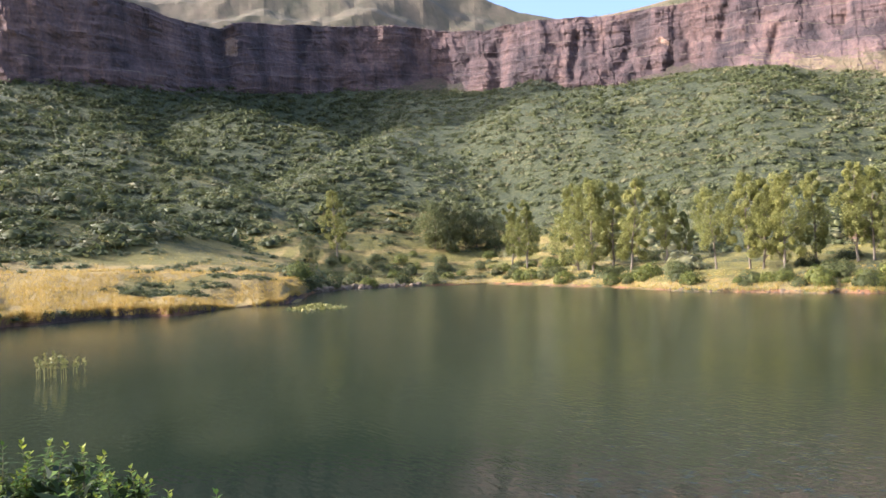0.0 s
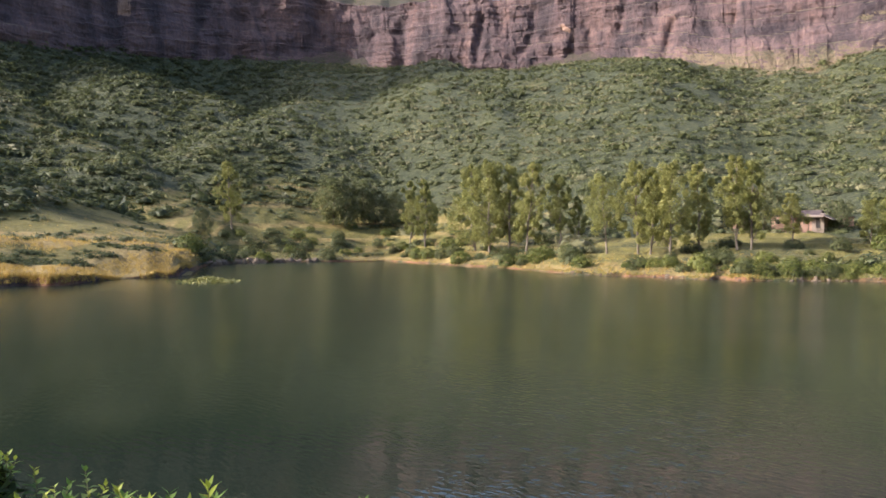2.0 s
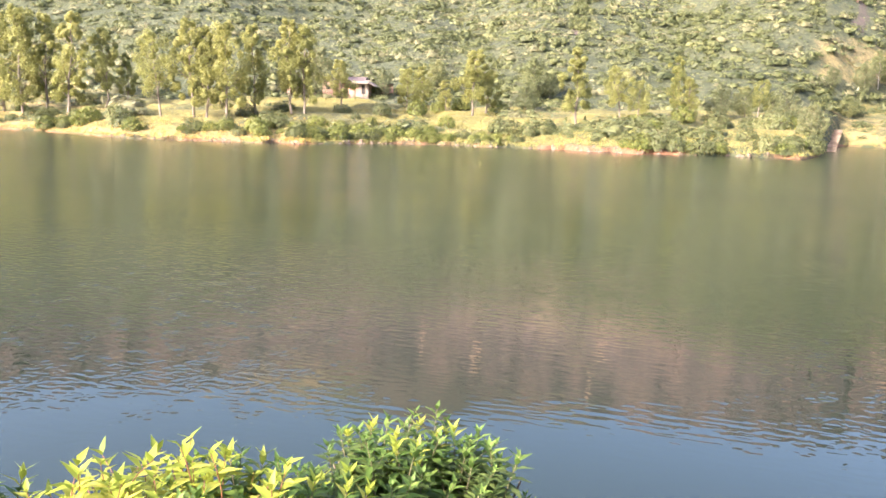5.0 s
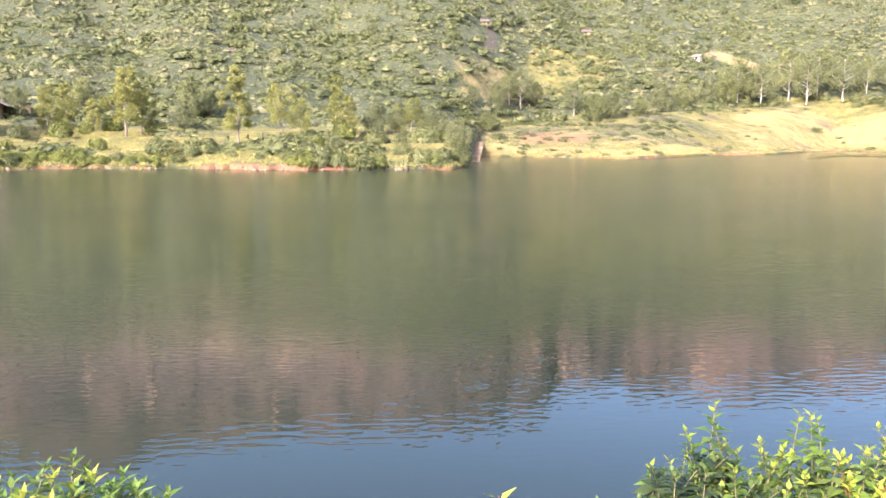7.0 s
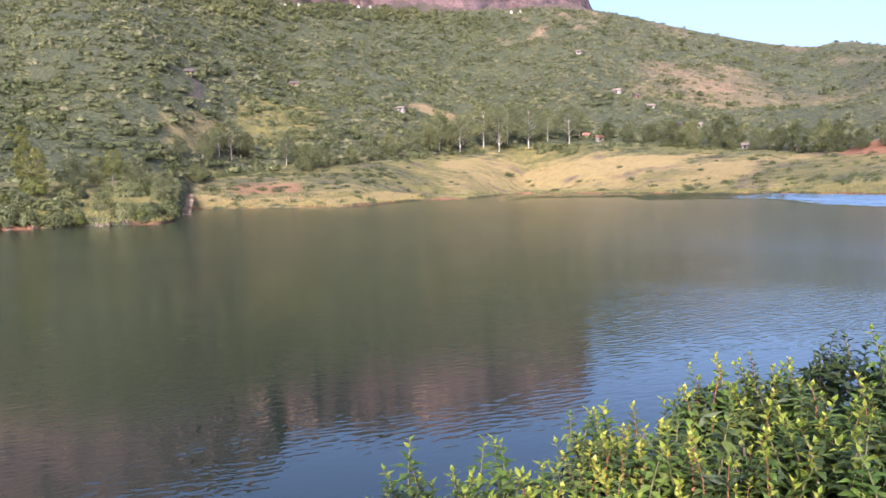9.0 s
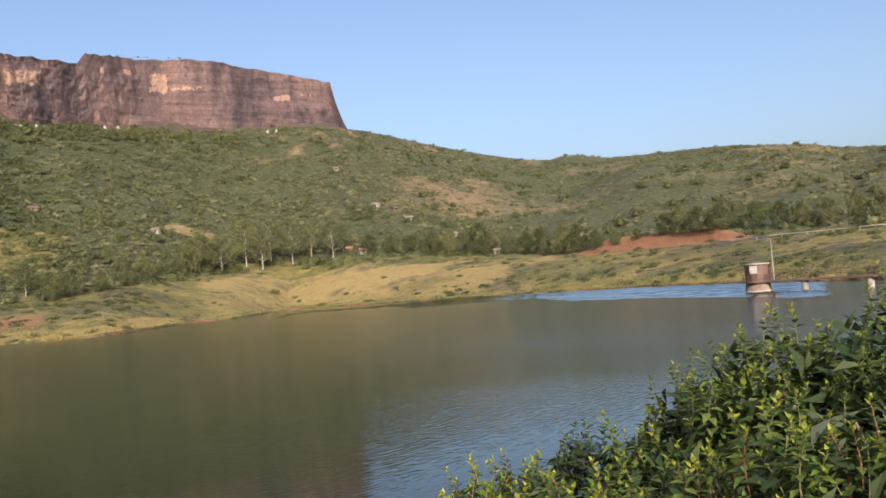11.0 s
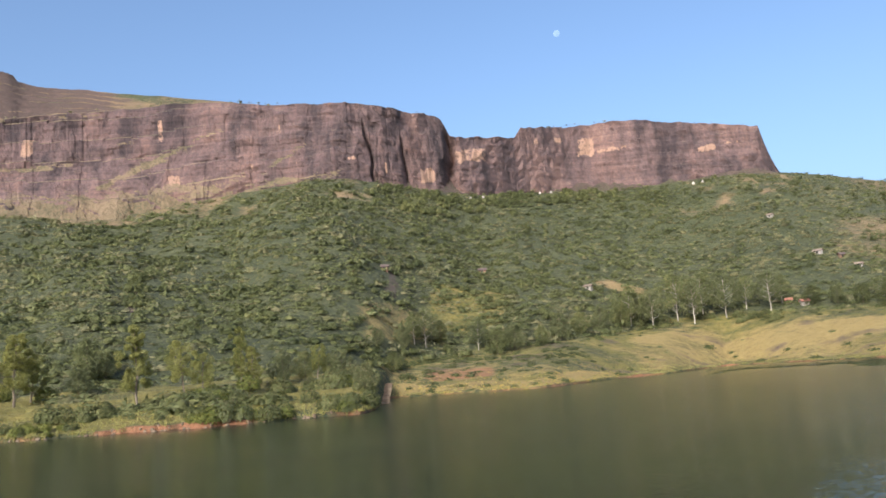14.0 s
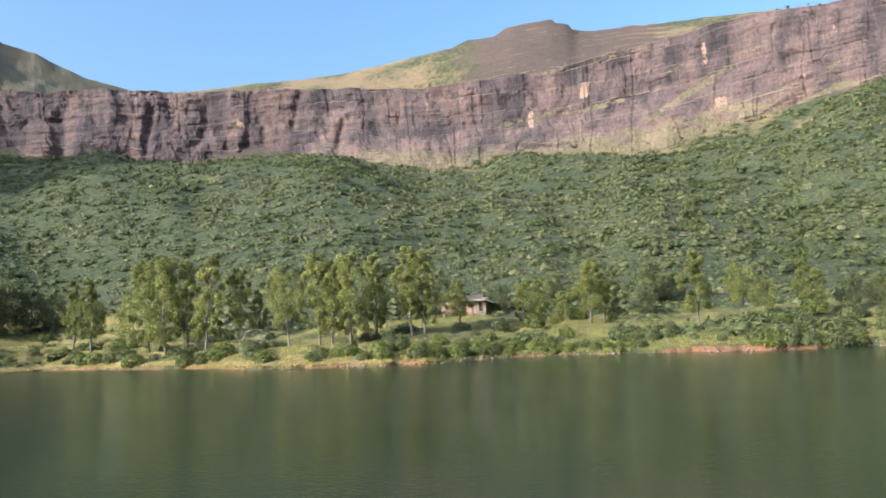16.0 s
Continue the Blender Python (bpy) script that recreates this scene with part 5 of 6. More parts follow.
# hedges of bushes along the field edges
hedge = []
for j, s0 in enumerate((13, 30, 47, 64, 81, 98)):
    for i in range(190):
        az = g2.uniform(-16, 27)
        r = float(shore(np.array(az))) + s0 + 5 * float(rough_noise(np.array(az / 3), np.array(j * 7.0), 112, 2)) + g2.normal(0, 1.0)
        if r < float(knots(az, FOOT_R)) + 15 and (az < 9 or j > 1) and float(rough_noise(np.array(az / 2.2), np.array(j * 3.0), 113, 2)) > -0.08:
            hedge.append((az, r, g2.uniform(0.5, 1.7), g2.uniform(0, 6.28), g2.uniform(0.6, 1.0)))
hedge = np.array(hedge)
me = mesh_of("terrace_hedge", *strew([bush_shape(70, 0.27, 5, 80 + i) for i in range(5)], at(hedge[:, 0], hedge[:, 1], ground_z(hedge[:, 0], hedge[:, 1]) - 0.2), hedge[:, 2], hedge[:, 3], hedge[:, 4]), MIDTREE, True)
tagged(new("terrace_hedge", me), "grey-green bushes lining the edges of terraced fields", "hedge", kind="stuff")
# open shore and dry field
for i in range(120):
    az = g2.uniform(-127, -62.6)
    rs_, rf_ = float(shore(np.array(az))), float(knots(az, FOOT_R))
    r = rs_ + 2 + abs(g2.normal(0, 0.42)) * (rf_ - rs_)
    if float(cover(np.array([az]), np.array([r]))[0, 0]) > 0.7 and g2.uniform() < 0.8:
        continue
    put_shrub(int(g2.choice([0, 2, 3, 3, 4])), az, r, g2.uniform(0.5, 1.5), g2.uniform(0, 360), g2.uniform(0.6, 1.0))
put_shrub(2, -83.9, seen_at(-83.9, 0.35), 1.9, 30)
for i in range(700):
    az = g2.uniform(-124, -63)
    rs_, rf_ = float(shore(np.array(az))), float(knots(az, FOOT_R))
    r = rs_ + 3 + g2.uniform(0, 1) * (rf_ - rs_ - 6)
    u_ = (r - rs_) / (rf_ - rs_)
    p = 0.12 + 1.6 * max(0.0, float(rough_noise(np.array(az / 3.2), np.array(r / 12), 114, 3))) + 0.5 * (u_ > 0.8) + 0.35 * (az < -94) + 0.45 * (az > -77 and u_ > 0.3) - 0.4 * (0.3 < u_ < 0.75 and -96 < az < -78)
    if g2.uniform() < p:
        rest.append((az, r, g2.uniform(0.7, 2.3), g2.uniform(0, 6.28), g2.uniform(0.5, 0.9)))
for i in range(80):
    az = g2.uniform(-76, -62.4)
    rest.append((az, seen_at(az, 0.62 + 0.25 * (az + 76) / 14) + g2.normal(0, 2.0), g2.uniform(0.8, 1.9), g2.uniform(0, 6.28), g2.uniform(0.6, 0.9)))


def scattered_scrub():
    a = np.array(rest)
    pos = at(a[:, 0], a[:, 1], ground_z(a[:, 0], a[:, 1]) - 0.2 * a[:, 2])
    me = mesh_of("field_scrub", *strew([bush_shape(110, 0.27, 5, 60 + i) for i in range(5)], pos, a[:, 2], a[:, 3], a[:, 4]), DARKTREE, True)
    tagged(new("field_scrub", me), "low green scrub scattered over the grassy shore", "scrub", kind="stuff")


scattered_scrub()


def bank_grass():
    n = 32000
    az = np.where(g2.uniform(0, 1, n) < 0.40, g2.uniform(8.5, 33, n), g2.uniform(-127, 10, n))
    rs = shore(az)
    s = np.where(g2.uniform(0, 1, n) < 0.25, g2.uniform(0.15, 1.2, n), np.abs(g2.normal(0, np.where(az > 9, 27, 12), n)) + 0.3)
    keep = (g2.uniform(0, 1, n) < np.where(az > 9, 0.9, 0.75)) & (rough_noise(az / 0.8, s / 6, 8, 3) > -0.16)
    keep &= ~((az < -43.5) & (az > -53) & (s < 1.6) & (rough_noise(az / 0.7, az * 0, 115, 2) < 0.12))
    keep &= ~((az > 11.8) & (az < 21.5) & (s > 10.5) & (s < 25))
    az, rs, s = az[keep], rs[keep], s[keep]
    r = rs + s
    k = len(az)
    pos = at(az, r, ground_z(az, r) - 0.05)
    temps = []
    for i in range(4):
        g = np.random.default_rng(90 + i)
        vs = []
        for b in range(7):
            a, ln = g.uniform(0, 6.28), g.uniform(0.15, 0.5)
            base = np.array([g.uniform(-.4, .4), g.uniform(-.4, .4), 0])
            side = np.array([-np.sin(a), np.cos(a), 0]) * 0.06
            tip = base + np.array([np.cos(a) * ln, np.sin(a) * ln, g.uniform(0.6, 1.0)])
            vs.append([base - side, base + side, tip + side * 0.25, tip - side * 0.25])
        temps.append(np.array(vs).reshape(-1, 3))
    size, turn, tall = g2.uniform(0.35, 0.95, k), g2.uniform(0, 6.28, k), g2.uniform(0.8, 1.3, k)
    gold = (az > 9) | ((az < 0) & (az > -28) & (g2.uniform(0, 1, k) < 0.6)) | ((az < -62.5) & (az > -78) & (g2.uniform(0, 1, k) < 0.3))
    for m, mat, name, label in ((~gold, GRASS, "bank_grass", "dry golden and green grass along the bank"), (gold, GOLDGRASS, "golden_grass", "long golden dry grass on the low bank")):
        v = scatter(temps, pos[m], size[m] * 0.60, turn[m], tall[m])
        tagged(new(name, mesh_of(name, v, quads(len(v) // 4), mat)), label, "grass", kind="stuff")


bank_grass()


# ---------------------------------------------------------------- buildings
def gable_house(m, L, W, H, ridge, wall, roof, label, name="village_house", group="village houses on the slope"):
    """Walls with a door and windows, two roof slopes with overhang; x along the ridge."""
    top = thing(name, m, label, "house", group)
    t = 0.22
    for b in (block(-L / 2, L / 2, -W / 2, -W / 2 + t, -1.2, H), block(-L / 2, L / 2, W / 2 - t, W / 2, -1.2, H), block(-L / 2, -L / 2 + t, -W / 2 + t, W / 2 - t, -1.2, H), block(L / 2 - t, L / 2, -W / 2 + t, W / 2 - t, -1.2, H)):
        part("wall", mesh_of("wall", *b, wall), top)
    for x in (-L / 2, L / 2 - t):
        v = np.array([(x, -W / 2, H), (x, W / 2, H), (x, 0.05, ridge - 0.1), (x, -0.05, ridge - 0.1), (x + t, -W / 2, H), (x + t, W / 2, H), (x + t, 0.05, ridge - 0.1), (x + t, -0.05, ridge - 0.1)])
        part("gable", mesh_of("gable", v, np.array([(0, 3, 2, 1), (4, 5, 6, 7), (1, 2, 6, 5), (0, 4, 7, 3)]), wall), top)
    o, th = 0.5, 0.12
    for sgn in (-1, 1):
        e, dz = sgn * (W / 2 + o), (ridge - H) / (W / 2) * o
        v = np.array([(x, y, z) for x in (-L / 2 - o, L / 2 + o) for y, z in ((0, ridge), (e, H - dz), (e, H - dz + th), (0, ridge + th))])
        f = np.array([(0, 1, 2, 3), (7, 6, 5, 4), (0, 4, 5, 1), (1, 5, 6, 2), (2, 6, 7, 3), (3, 7, 4, 0)])
        part("roof_slope", mesh_of("roof_slope", v, f, roof), top)
    part("door", mesh_of("door", *block(-0.45, 0.45, -W / 2 - 0.04, -W / 2 + 0.02, -0.05, min(2.0, H - 0.2)), DARKWOOD), top)
    for x in (-L * 0.32, L * 0.32):
        part("window", mesh_of("window", *block(x - 0.4, x + 0.4, -W / 2 - 0.03, -W / 2 + 0.02, 0.9, min(1.9, H - 0.2)), DARKWOOD), top)
    return top


def farmhouse():
    az = -30.5
    r = seen_at(az, 1.25)
    m = stand(az, r, az - 14)
    top = thing("farmhouse", m, "low pink brick farmhouse with dark tiled roof and tin porch", "house")
    L, W, H = 10.5, 5.0, 2.5
    # x to the viewer's right, -y towards the lake
    for b in (block(-L / 2, L / 2 - 2.4, -W / 2, -W / 2 + 0.25, -1, H), block(-L / 2, L / 2, W / 2 - 0.25, W / 2, -1, H), block(-L / 2, -L / 2 + 0.25, -W / 2 + 0.25, W / 2 - 0.25, -1, H), block(L / 2 - 0.25, L / 2, -W / 2 + 0.25, W / 2 - 0.25, -1, H)):
        part("wall", mesh_of("wall", *b, PLASTER), top)
    part("gable_wall", mesh_of("gable_wall", *block(L / 2 - 2.4, L / 2, -W / 2, -W / 2 + 0.25, -1, H), TINROOF), top, "pale plastered end wall")
    th = 0.14
    for sgn in (-1, 1):
        e = sgn * (W / 2 + 0.5)
        v = np.array([(x, y, z) for x in (-L / 2 - 0.4, L / 2 - 0.8) for y, z in ((0, 3.7), (e, 2.65), (e, 2.65 + th), (0, 3.7 + th))])
        f = np.array([(0, 1, 2, 3), (7, 6, 5, 4), (0, 4, 5, 1), (1, 5, 6, 2), (2, 6, 7, 3), (3, 7, 4, 0)])
        part("roof_slope", mesh_of("roof_slope", v, f, ROOFTILE), top, "dark tiled roof slope")
    v = np.array([(x, y, z) for x in (-1.6, L / 2 + 0.2) for y, z in ((-W / 2 + 0.4, 3.0), (-W / 2 - 1.7, 2.2), (-W / 2 - 1.7, 2.3), (-W / 2 + 0.4, 3.1))])
    f = np.array([(0, 1, 2, 3), (7, 6, 5, 4), (0, 4, 5, 1), (1, 5, 6, 2), (2, 6, 7, 3), (3, 7, 4, 0)])
    part("porch_roof", mesh_of("porch_roof", v, f, TINROOF), top, "pale tin porch roof")
    v = np.array([(x, y, z) for y in (-W / 2 - 1.9, W / 2) for x, z in ((L / 2 - 0.3, 2.7), (L / 2 + 1.9, 1.6), (L / 2 + 1.9, 1.72), (L / 2 - 0.3, 2.82))])
    part("side_roof", mesh_of("side_roof", v, f, TINROOF), top, "pale sloping lean-to sheet")
    for x in (-1.4, 0.6, 2.6, 4.9):
        part("post", mesh_of("post", *block(x - 0.07, x + 0.07, -W / 2 - 1.6, -W / 2 - 1.46, -0.6, 2.25), DARKBARK), top)
    part("door", mesh_of("door", *block(3.7, 4.6, -W / 2 - 0.05, -W / 2 + 0.02, 0, 2.0), DARKWOOD), top)
    for x in (-4.0, -2.4, 1.6):
        part("window", mesh_of("window", *block(x - 0.45, x + 0.45, -W / 2 - 0.04, -W / 2 + 0.02, 0.9, 1.9), DARKWOOD), top)
    shed = thing("shed", stand(-33.0, seen_at(-33.0, 1.4), -30), "small tiled shed beside the farmhouse", "shed")
    part("wall", mesh_of("wall", *block(-1.8, 1.8, -1.4, 1.4, -0.8, 1.8), PLASTER), shed)
    part("roof", mesh_of("roof", *block(-2.1, 2.1, -1.7, 1.7, 1.8, 2.0), ROOFTILE), shed)
    wall2 = thing("pink_hut", stand(-26.7, seen_at(-26.7, 1.3), -20), "pink brick hut half hidden by gum trees", "hut")
    part("wall", mesh_of("wall", *block(-1.5, 1.5, -1.3, 1.3, -0.8, 2.2), PLASTER), wall2)
    part("roof", mesh_of("roof", *block(-1.8, 1.8, -1.6, 1.6, 2.2, 2.38), TINROOF), wall2)


farmhouse()
for i, (az, el, L, kind) in enumerate([(-76.6, 4.95, 6.5, 0), (-89.2, 2.75, 4.5, 1), (-90.1, 2.6, 6.0, 1), (-91.3, 5.7, 7.5, 0), (-93.5, 4.6, 6.0, 0), (-96.5, 3.2, 6.0, 0), (-88.8, 8.4, 6.0, 0), (-69.4, 6.7, 6.5, 2), (-92.6, 5.3, 4.5, 2),
                                      (-101.2, 1.6, 4.0, 0), (-99.4, 1.75, 4.0, 0), (-102.3, 1.5, 4.0, 2), (-95.4, 3.3, 4.5, 2), (-62.6, 7.4, 4.5, 2)]):
    r = seen_at(az, el)
    gable_house(stand(az, r, az + 25 * ((i % 3) - 1)), L * 0.46, 2.2, 1.35, 2.0, (WHITEWASH, WHITEWASH, PLASTER)[kind], (TINROOF, REDTILE, ROOFTILE)[kind],
                ("whitewashed village house with pale tin roof", "whitewashed house with red tiled roof", "brick hillside house with dark tiled roof")[kind])
# little shrines under the wall
for az, el in [(-74.7, 11.6), (-73.9, 11.7), (-84.3, 11.3), (-84.9, 11.5), (-69.0, 12.1), (-69.9, 11.9)]:
    r = float(knots(az, BASE_R)) - 9
    m = stand(az, r, az, 0, 0.36)
    sh = thing("shrine", m, "small whitewashed shrine at the foot of the cliff", "shrine", "shrines under the cliff")
    part("base", mesh_of("base", *block(-2.4, 2.4, -2.0, 2.0, -2, 2.6), WHITEWASH), sh)
    v, f = tube([(0, 0, 2.6), (0, 0, 3.6), (0, 0, 4.8), (0, 0, 5.6)], [1.5, 1.3, 0.6, 0.08], 8)
    part("spire", mesh_of("spire", v, f, WHITEWASH), sh)


# ---------------------------------------------------------------- intake tower and its footbridge
def intake_tower():
    az, r = -116.25, 112.0
    p = at(np.array(az), np.array(r), 0.0)
    top = thing("intake_tower", pose(*p, 0, 0, az), "round stone water-intake tower with rusty steel cabin standing in the lake", "tower")
    v, f = tube([(0, 0, -4), (0, 0, -0.2), (0, 0, 0.05), (0, 0, 0.9), (0, 0, 1.15), (0, 0, 1.2)], [1.72, 1.62, 1.60, 1.48, 1.46, 0.02], 28)
    part("pier", mesh_of("pier", v, f, MASONRY), top, "tapering stone pier")
    v, f = tube([(0, 0, 0.02), (0, 0, 0.03), (0, 0, 0.2), (0, 0, 0.21)], [1.6, 1.68, 1.66, 1.5], 28)
    part("waterline_band", mesh_of("waterline_band", v, f, CONCRETE), top, "pale band at the waterline")
    v, f = tube([(0, 0, 1.2), (0, 0, 1.2), (0, 0, 1.34), (0, 0, 1.34)], [0.02, 1.95, 1.95, 0.02], 28)
    part("platform", mesh_of("platform", v, f, RUST), top)
    v, f = tube([(0, 0, 1.34), (0, 0, 3.45)], [1.42, 1.42], 12)
    part("cabin", mesh_of("cabin", v, f, RUST), top, "rusty brown panelled cabin")
    for z in (1.7, 2.1, 2.5, 2.9, 3.3):
        v, f = tube([(0, 0, z - 0.04), (0, 0, z - 0.04), (0, 0, z + 0.04), (0, 0, z + 0.04)], [1.40, 1.47, 1.47, 1.40], 12)
        part("band", mesh_of("band", v, f, RUST), top)
    v, f = tube([(0, 0, 3.45), (0, 0, 3.45), (0, 0, 3.58), (0, 0, 3.66)], [0.02, 1.62, 1.62, 0.02], 24)
    part("roof", mesh_of("roof", v, f, CONCRETE), top, "flat pale concrete roof slab")
    part("panel", mesh_of("panel", *block(-0.85, 0.05, -1.52, -1.44, 2.35, 3.3), WHITEWASH), top, "white square panel")
    for i in range(14):
        a = i * 2 * math.pi / 14
        v, f = tube([(1.86 * math.cos(a), 1.86 * math.sin(a), 1.34), (1.86 * math.cos(a), 1.86 * math.sin(a), 2.25)], [0.03, 0.03], 5)
        part("rail_post", mesh_of("rail_post", v, f, RUST), top)
    for z in (1.8, 2.25):
        a = np.linspace(0, 2 * np.pi, 29)
        v, f = tube(np.stack([1.86 * np.cos(a), 1.86 * np.sin(a), 0 * a + z], 1), 0 * a + 0.028, 5)
        part("rail", mesh_of("rail", v, f, RUST), top)
    mast = thing("lamp_mast", pose(*at(np.array(-117.25), np.array(111.0), 1.34), 0, 0, az), "thin pale steel mast beside the intake tower", "pole")
    v, f = tube([(0, 0, 0), (0, 0, 3), (0.05, 0, 5.2)], [0.07, 0.06, 0.04], 7)
    part("pole", mesh_of("pole", v, f, CONCRETE), mast)
    part("bracket", mesh_of("bracket", *tube([(0.05, 0, 5.15), (-0.5, 0, 5.3)], [0.03, 0.025], 5), CONCRETE), mast)
    # footbridge to the dam
    q0, q1 = p, at(np.array(-130.0), np.array(100.0), 0.0)
    d = q1 - q0
    ln = float(np.linalg.norm(d))
    br = thing("footbridge", pose(*q0, 0, 0, math.degrees(math.atan2(d[1], d[0]))), "narrow footbridge with rusty handrails leading to the intake tower", "bridge")
    part("deck", mesh_of("deck", *block(1.5, ln, -0.6, 0.6, 1.14, 1.33), RUST), br)
    for x in np.arange(2.4, ln, 2.0):
        for y in (-0.56, 0.56):
            part("rail_post", mesh_of("rail_post", *block(x - 0.03, x + 0.03, y - 0.03, y + 0.03, 1.33, 2.25), RUST), br)
    for y in (-0.56, 0.56):
        for z in (1.75, 2.25):
            part("handrail", mesh_of("handrail", *block(1.5, ln, y - 0.025, y + 0.025, z - 0.025, z + 0.025), RUST), br)
    for x in (6.2, 14.0, 22.0):
        v, f = tube([(x, 0, -4), (x, 0, 0.9), (x, 0, 1.14), (x, 0, 1.14)], [0.42, 0.38, 0.55, 0.02], 14)
        part("pier", mesh_of("pier", v, f, CONCRETE), br, "round concrete pier")


intake_tower()


def dam_rail():
    pts = []
    for az in np.arange(-113.5, -128.1, -0.75):
        r = seen_at(az, 1.05, 120)
        pts.append(at(np.array(az), np.array(r), float(ground_z(np.array(az), np.array(r)))))
    pts = np.array(pts)
    top = thing("dam_rail", pose(*pts[0]), "pale pipe rail on short posts along the dam", "railing")
    rel = pts - pts[0]
    v, f = tube(rel + np.array([0, 0, 0.75]), np.full(len(rel), 0.09), 6)
    part("pipe", mesh_of("pipe", v, f, CONCRETE), top)
    for p in rel[::2]:
        part("post", mesh_of("post", *block(p[0] - 0.08, p[0] + 0.08, p[1] - 0.08, p[1] + 0.08, p[2] - 0.4, p[2] + 0.72), CONCRETE), top)


dam_rail()


# ---------------------------------------------------------------- shore details
def stones(name, label, spots, size, mat, seed):
    g = np.random.default_rng(seed)
    out = []
    for p in spots:
        v, f = tube([(0, 0, -0.5), (0, 0, -0.3), (0, 0, 0.15), (0, 0, 0.42), (0, 0, 0.45)], [0.3, 0.55, 0.6, 0.3, 0.02], 6)
        v = v * g.uniform(0.7, 1.3, 3) * size * g.uniform(0.6, 1.4) + g.normal(0, 0.05 * size, v.shape)
        a = g.uniform(0, 6.28)
        v = v @ np.array([[np.cos(a), np.sin(a), 0], [-np.sin(a), np.cos(a), 0], [0, 0, 1]])
        out.append((v + p, f))
    me = mesh_of(name, *join(out), mat)
    return tagged(new(name, me), label, "stones", kind="stuff")


g3 = np.random.default_rng(15)
spots = []
for i in range(150):
    az = g3.uniform(1.6, 8.8)
    r = float(shore(np.array(az))) + g3.uniform(-0.2, 1.4)
    spots.append(at(np.array(az), np.array(r), float(ground_z(np.array(az), np.array(r))) + 0.1))
stones("stone_bund", "low bund of reddish field stones at the water's edge", spots, 0.9, STONE, 3)
spots = []
for i in range(110):
    az = g3.uniform(-59, -14)
    r = float(shore(np.array(az))) + g3.uniform(-0.3, 0.6)
    spots.append(at(np.array(az), np.array(r), max(0.0, float(ground_z(np.array(az), np.array(r))))))
stones("bank_stones", "scattered reddish stones along the water's edge", spots, 0.4, STONE, 4)


def stone_steps():
    top = thing("stone_steps", pose(0, 0, 0), "worn pinkish stone steps running down to the lake", "steps")
    for i in range(9):
        az = -61.75 - 0.05 * i
        r = float(shore(np.array(az))) - 1 + i * 2.4
        p = at(np.array(az), np.array(r), max(0.0, float(ground_z(np.array(az), np.array(r)))))
        me = mesh_of("step", *block(-1.5, 1.5, -1.3, 1.3, -0.6, 0.22), STONE)
        ob = part("step", me, top)
        ob.matrix_basis = pose(*p, 0, 0, az)


stone_steps()


def water_weed():
    g = np.random.default_rng(21)
    n = 900
    az = g.normal(8.8, 0.85, n)
    r = g.normal(103, 2.6, n)
    c = at(az, r, g.uniform(0.02, 0.42, n) * np.exp(-((az - 8.6) / 1.1) ** 2))
    v = cards(c, g.normal(size=(n, 3)) * 0.6 + np.array([0, 0, 1.0]), g.uniform(0.15, 0.4, n), g, 1.8)
    tagged(new("water_weed", mesh_of("water_weed", v, quads(n), WEED)), "pale green water weed floating off the spit", "water plant", kind="stuff")


water_weed()


def reeds(az, r, n, height, seed):
    g = np.random.default_rng(seed)
    p = at(np.array(az), np.array(r), 0.0)
    top = thing("reed_clump", pose(*p), "sparse yellow-green reed clump standing in shallow water", "reeds", "reed clumps in the shallows")
    for i in range(n):
        x, y = g.normal(0, 0.32, 2)
        h = height * g.uniform(0.5, 1.0)
        a, ln = g.uniform(0, 6.28), g.uniform(0.02, 0.2)
        pts = [(x, y, -0.4), (x + math.cos(a) * ln * 0.4, y + math.sin(a) * ln * 0.4, h * 0.55), (x + math.cos(a) * ln, y + math.sin(a) * ln, h)]
        pieces = [tube(pts, [0.018, 0.014, 0.006], 4)]
        lc = np.array([np.array(pts[1]) * (1 - t) + np.array(pts[2]) * t for t in g.uniform(0, 1, 9)]) + g.normal(0, 0.05, (9, 3))
        v = cards(lc, g.normal(size=(9, 3)), g.uniform(0.07, 0.13, 9), g, 2.2)
        pieces.append((v, quads(9)))
        part("reed", mesh_of("reed", *join(pieces), WEED), top)


reeds(25.6, 41.5, 9, 1.35, 1)
reeds(24.0, 42.5, 5, 0.8, 2)
reeds(25.0, 40.0, 6, 1.45, 3)


# ---------------------------------------------------------------- plants on the near bank
def leaf_blade(length, width, droop, fold):
    """One folded, drooping leaf along +x from the origin."""
    xs, ws = [0.0, 0.42, 1.0], [0.08, 1.0, 0.02]
    v = []
    for x, w in zip(xs, ws):
        z = -droop * x * x * length
        v += [(x * length, w * width / 2, z + fold * w * width / 2), (x * length, 0, z), (x * length, -w * width / 2, z + fold * w * width / 2)]
    return np.array(v), grid_faces(3, 3)


def turn_xyz(v, pitch, yaw):
    c, s_ = np.cos(pitch), np.sin(pitch)
    v = v @ np.array([[c, 0, s_], [0, 1, 0], [-s_, 0, c]])
    c, s_ = np.cos(yaw), np.sin(yaw)
    return v @ np.array([[c, s_, 0], [-s_, c, 0], [0, 0, 1]])


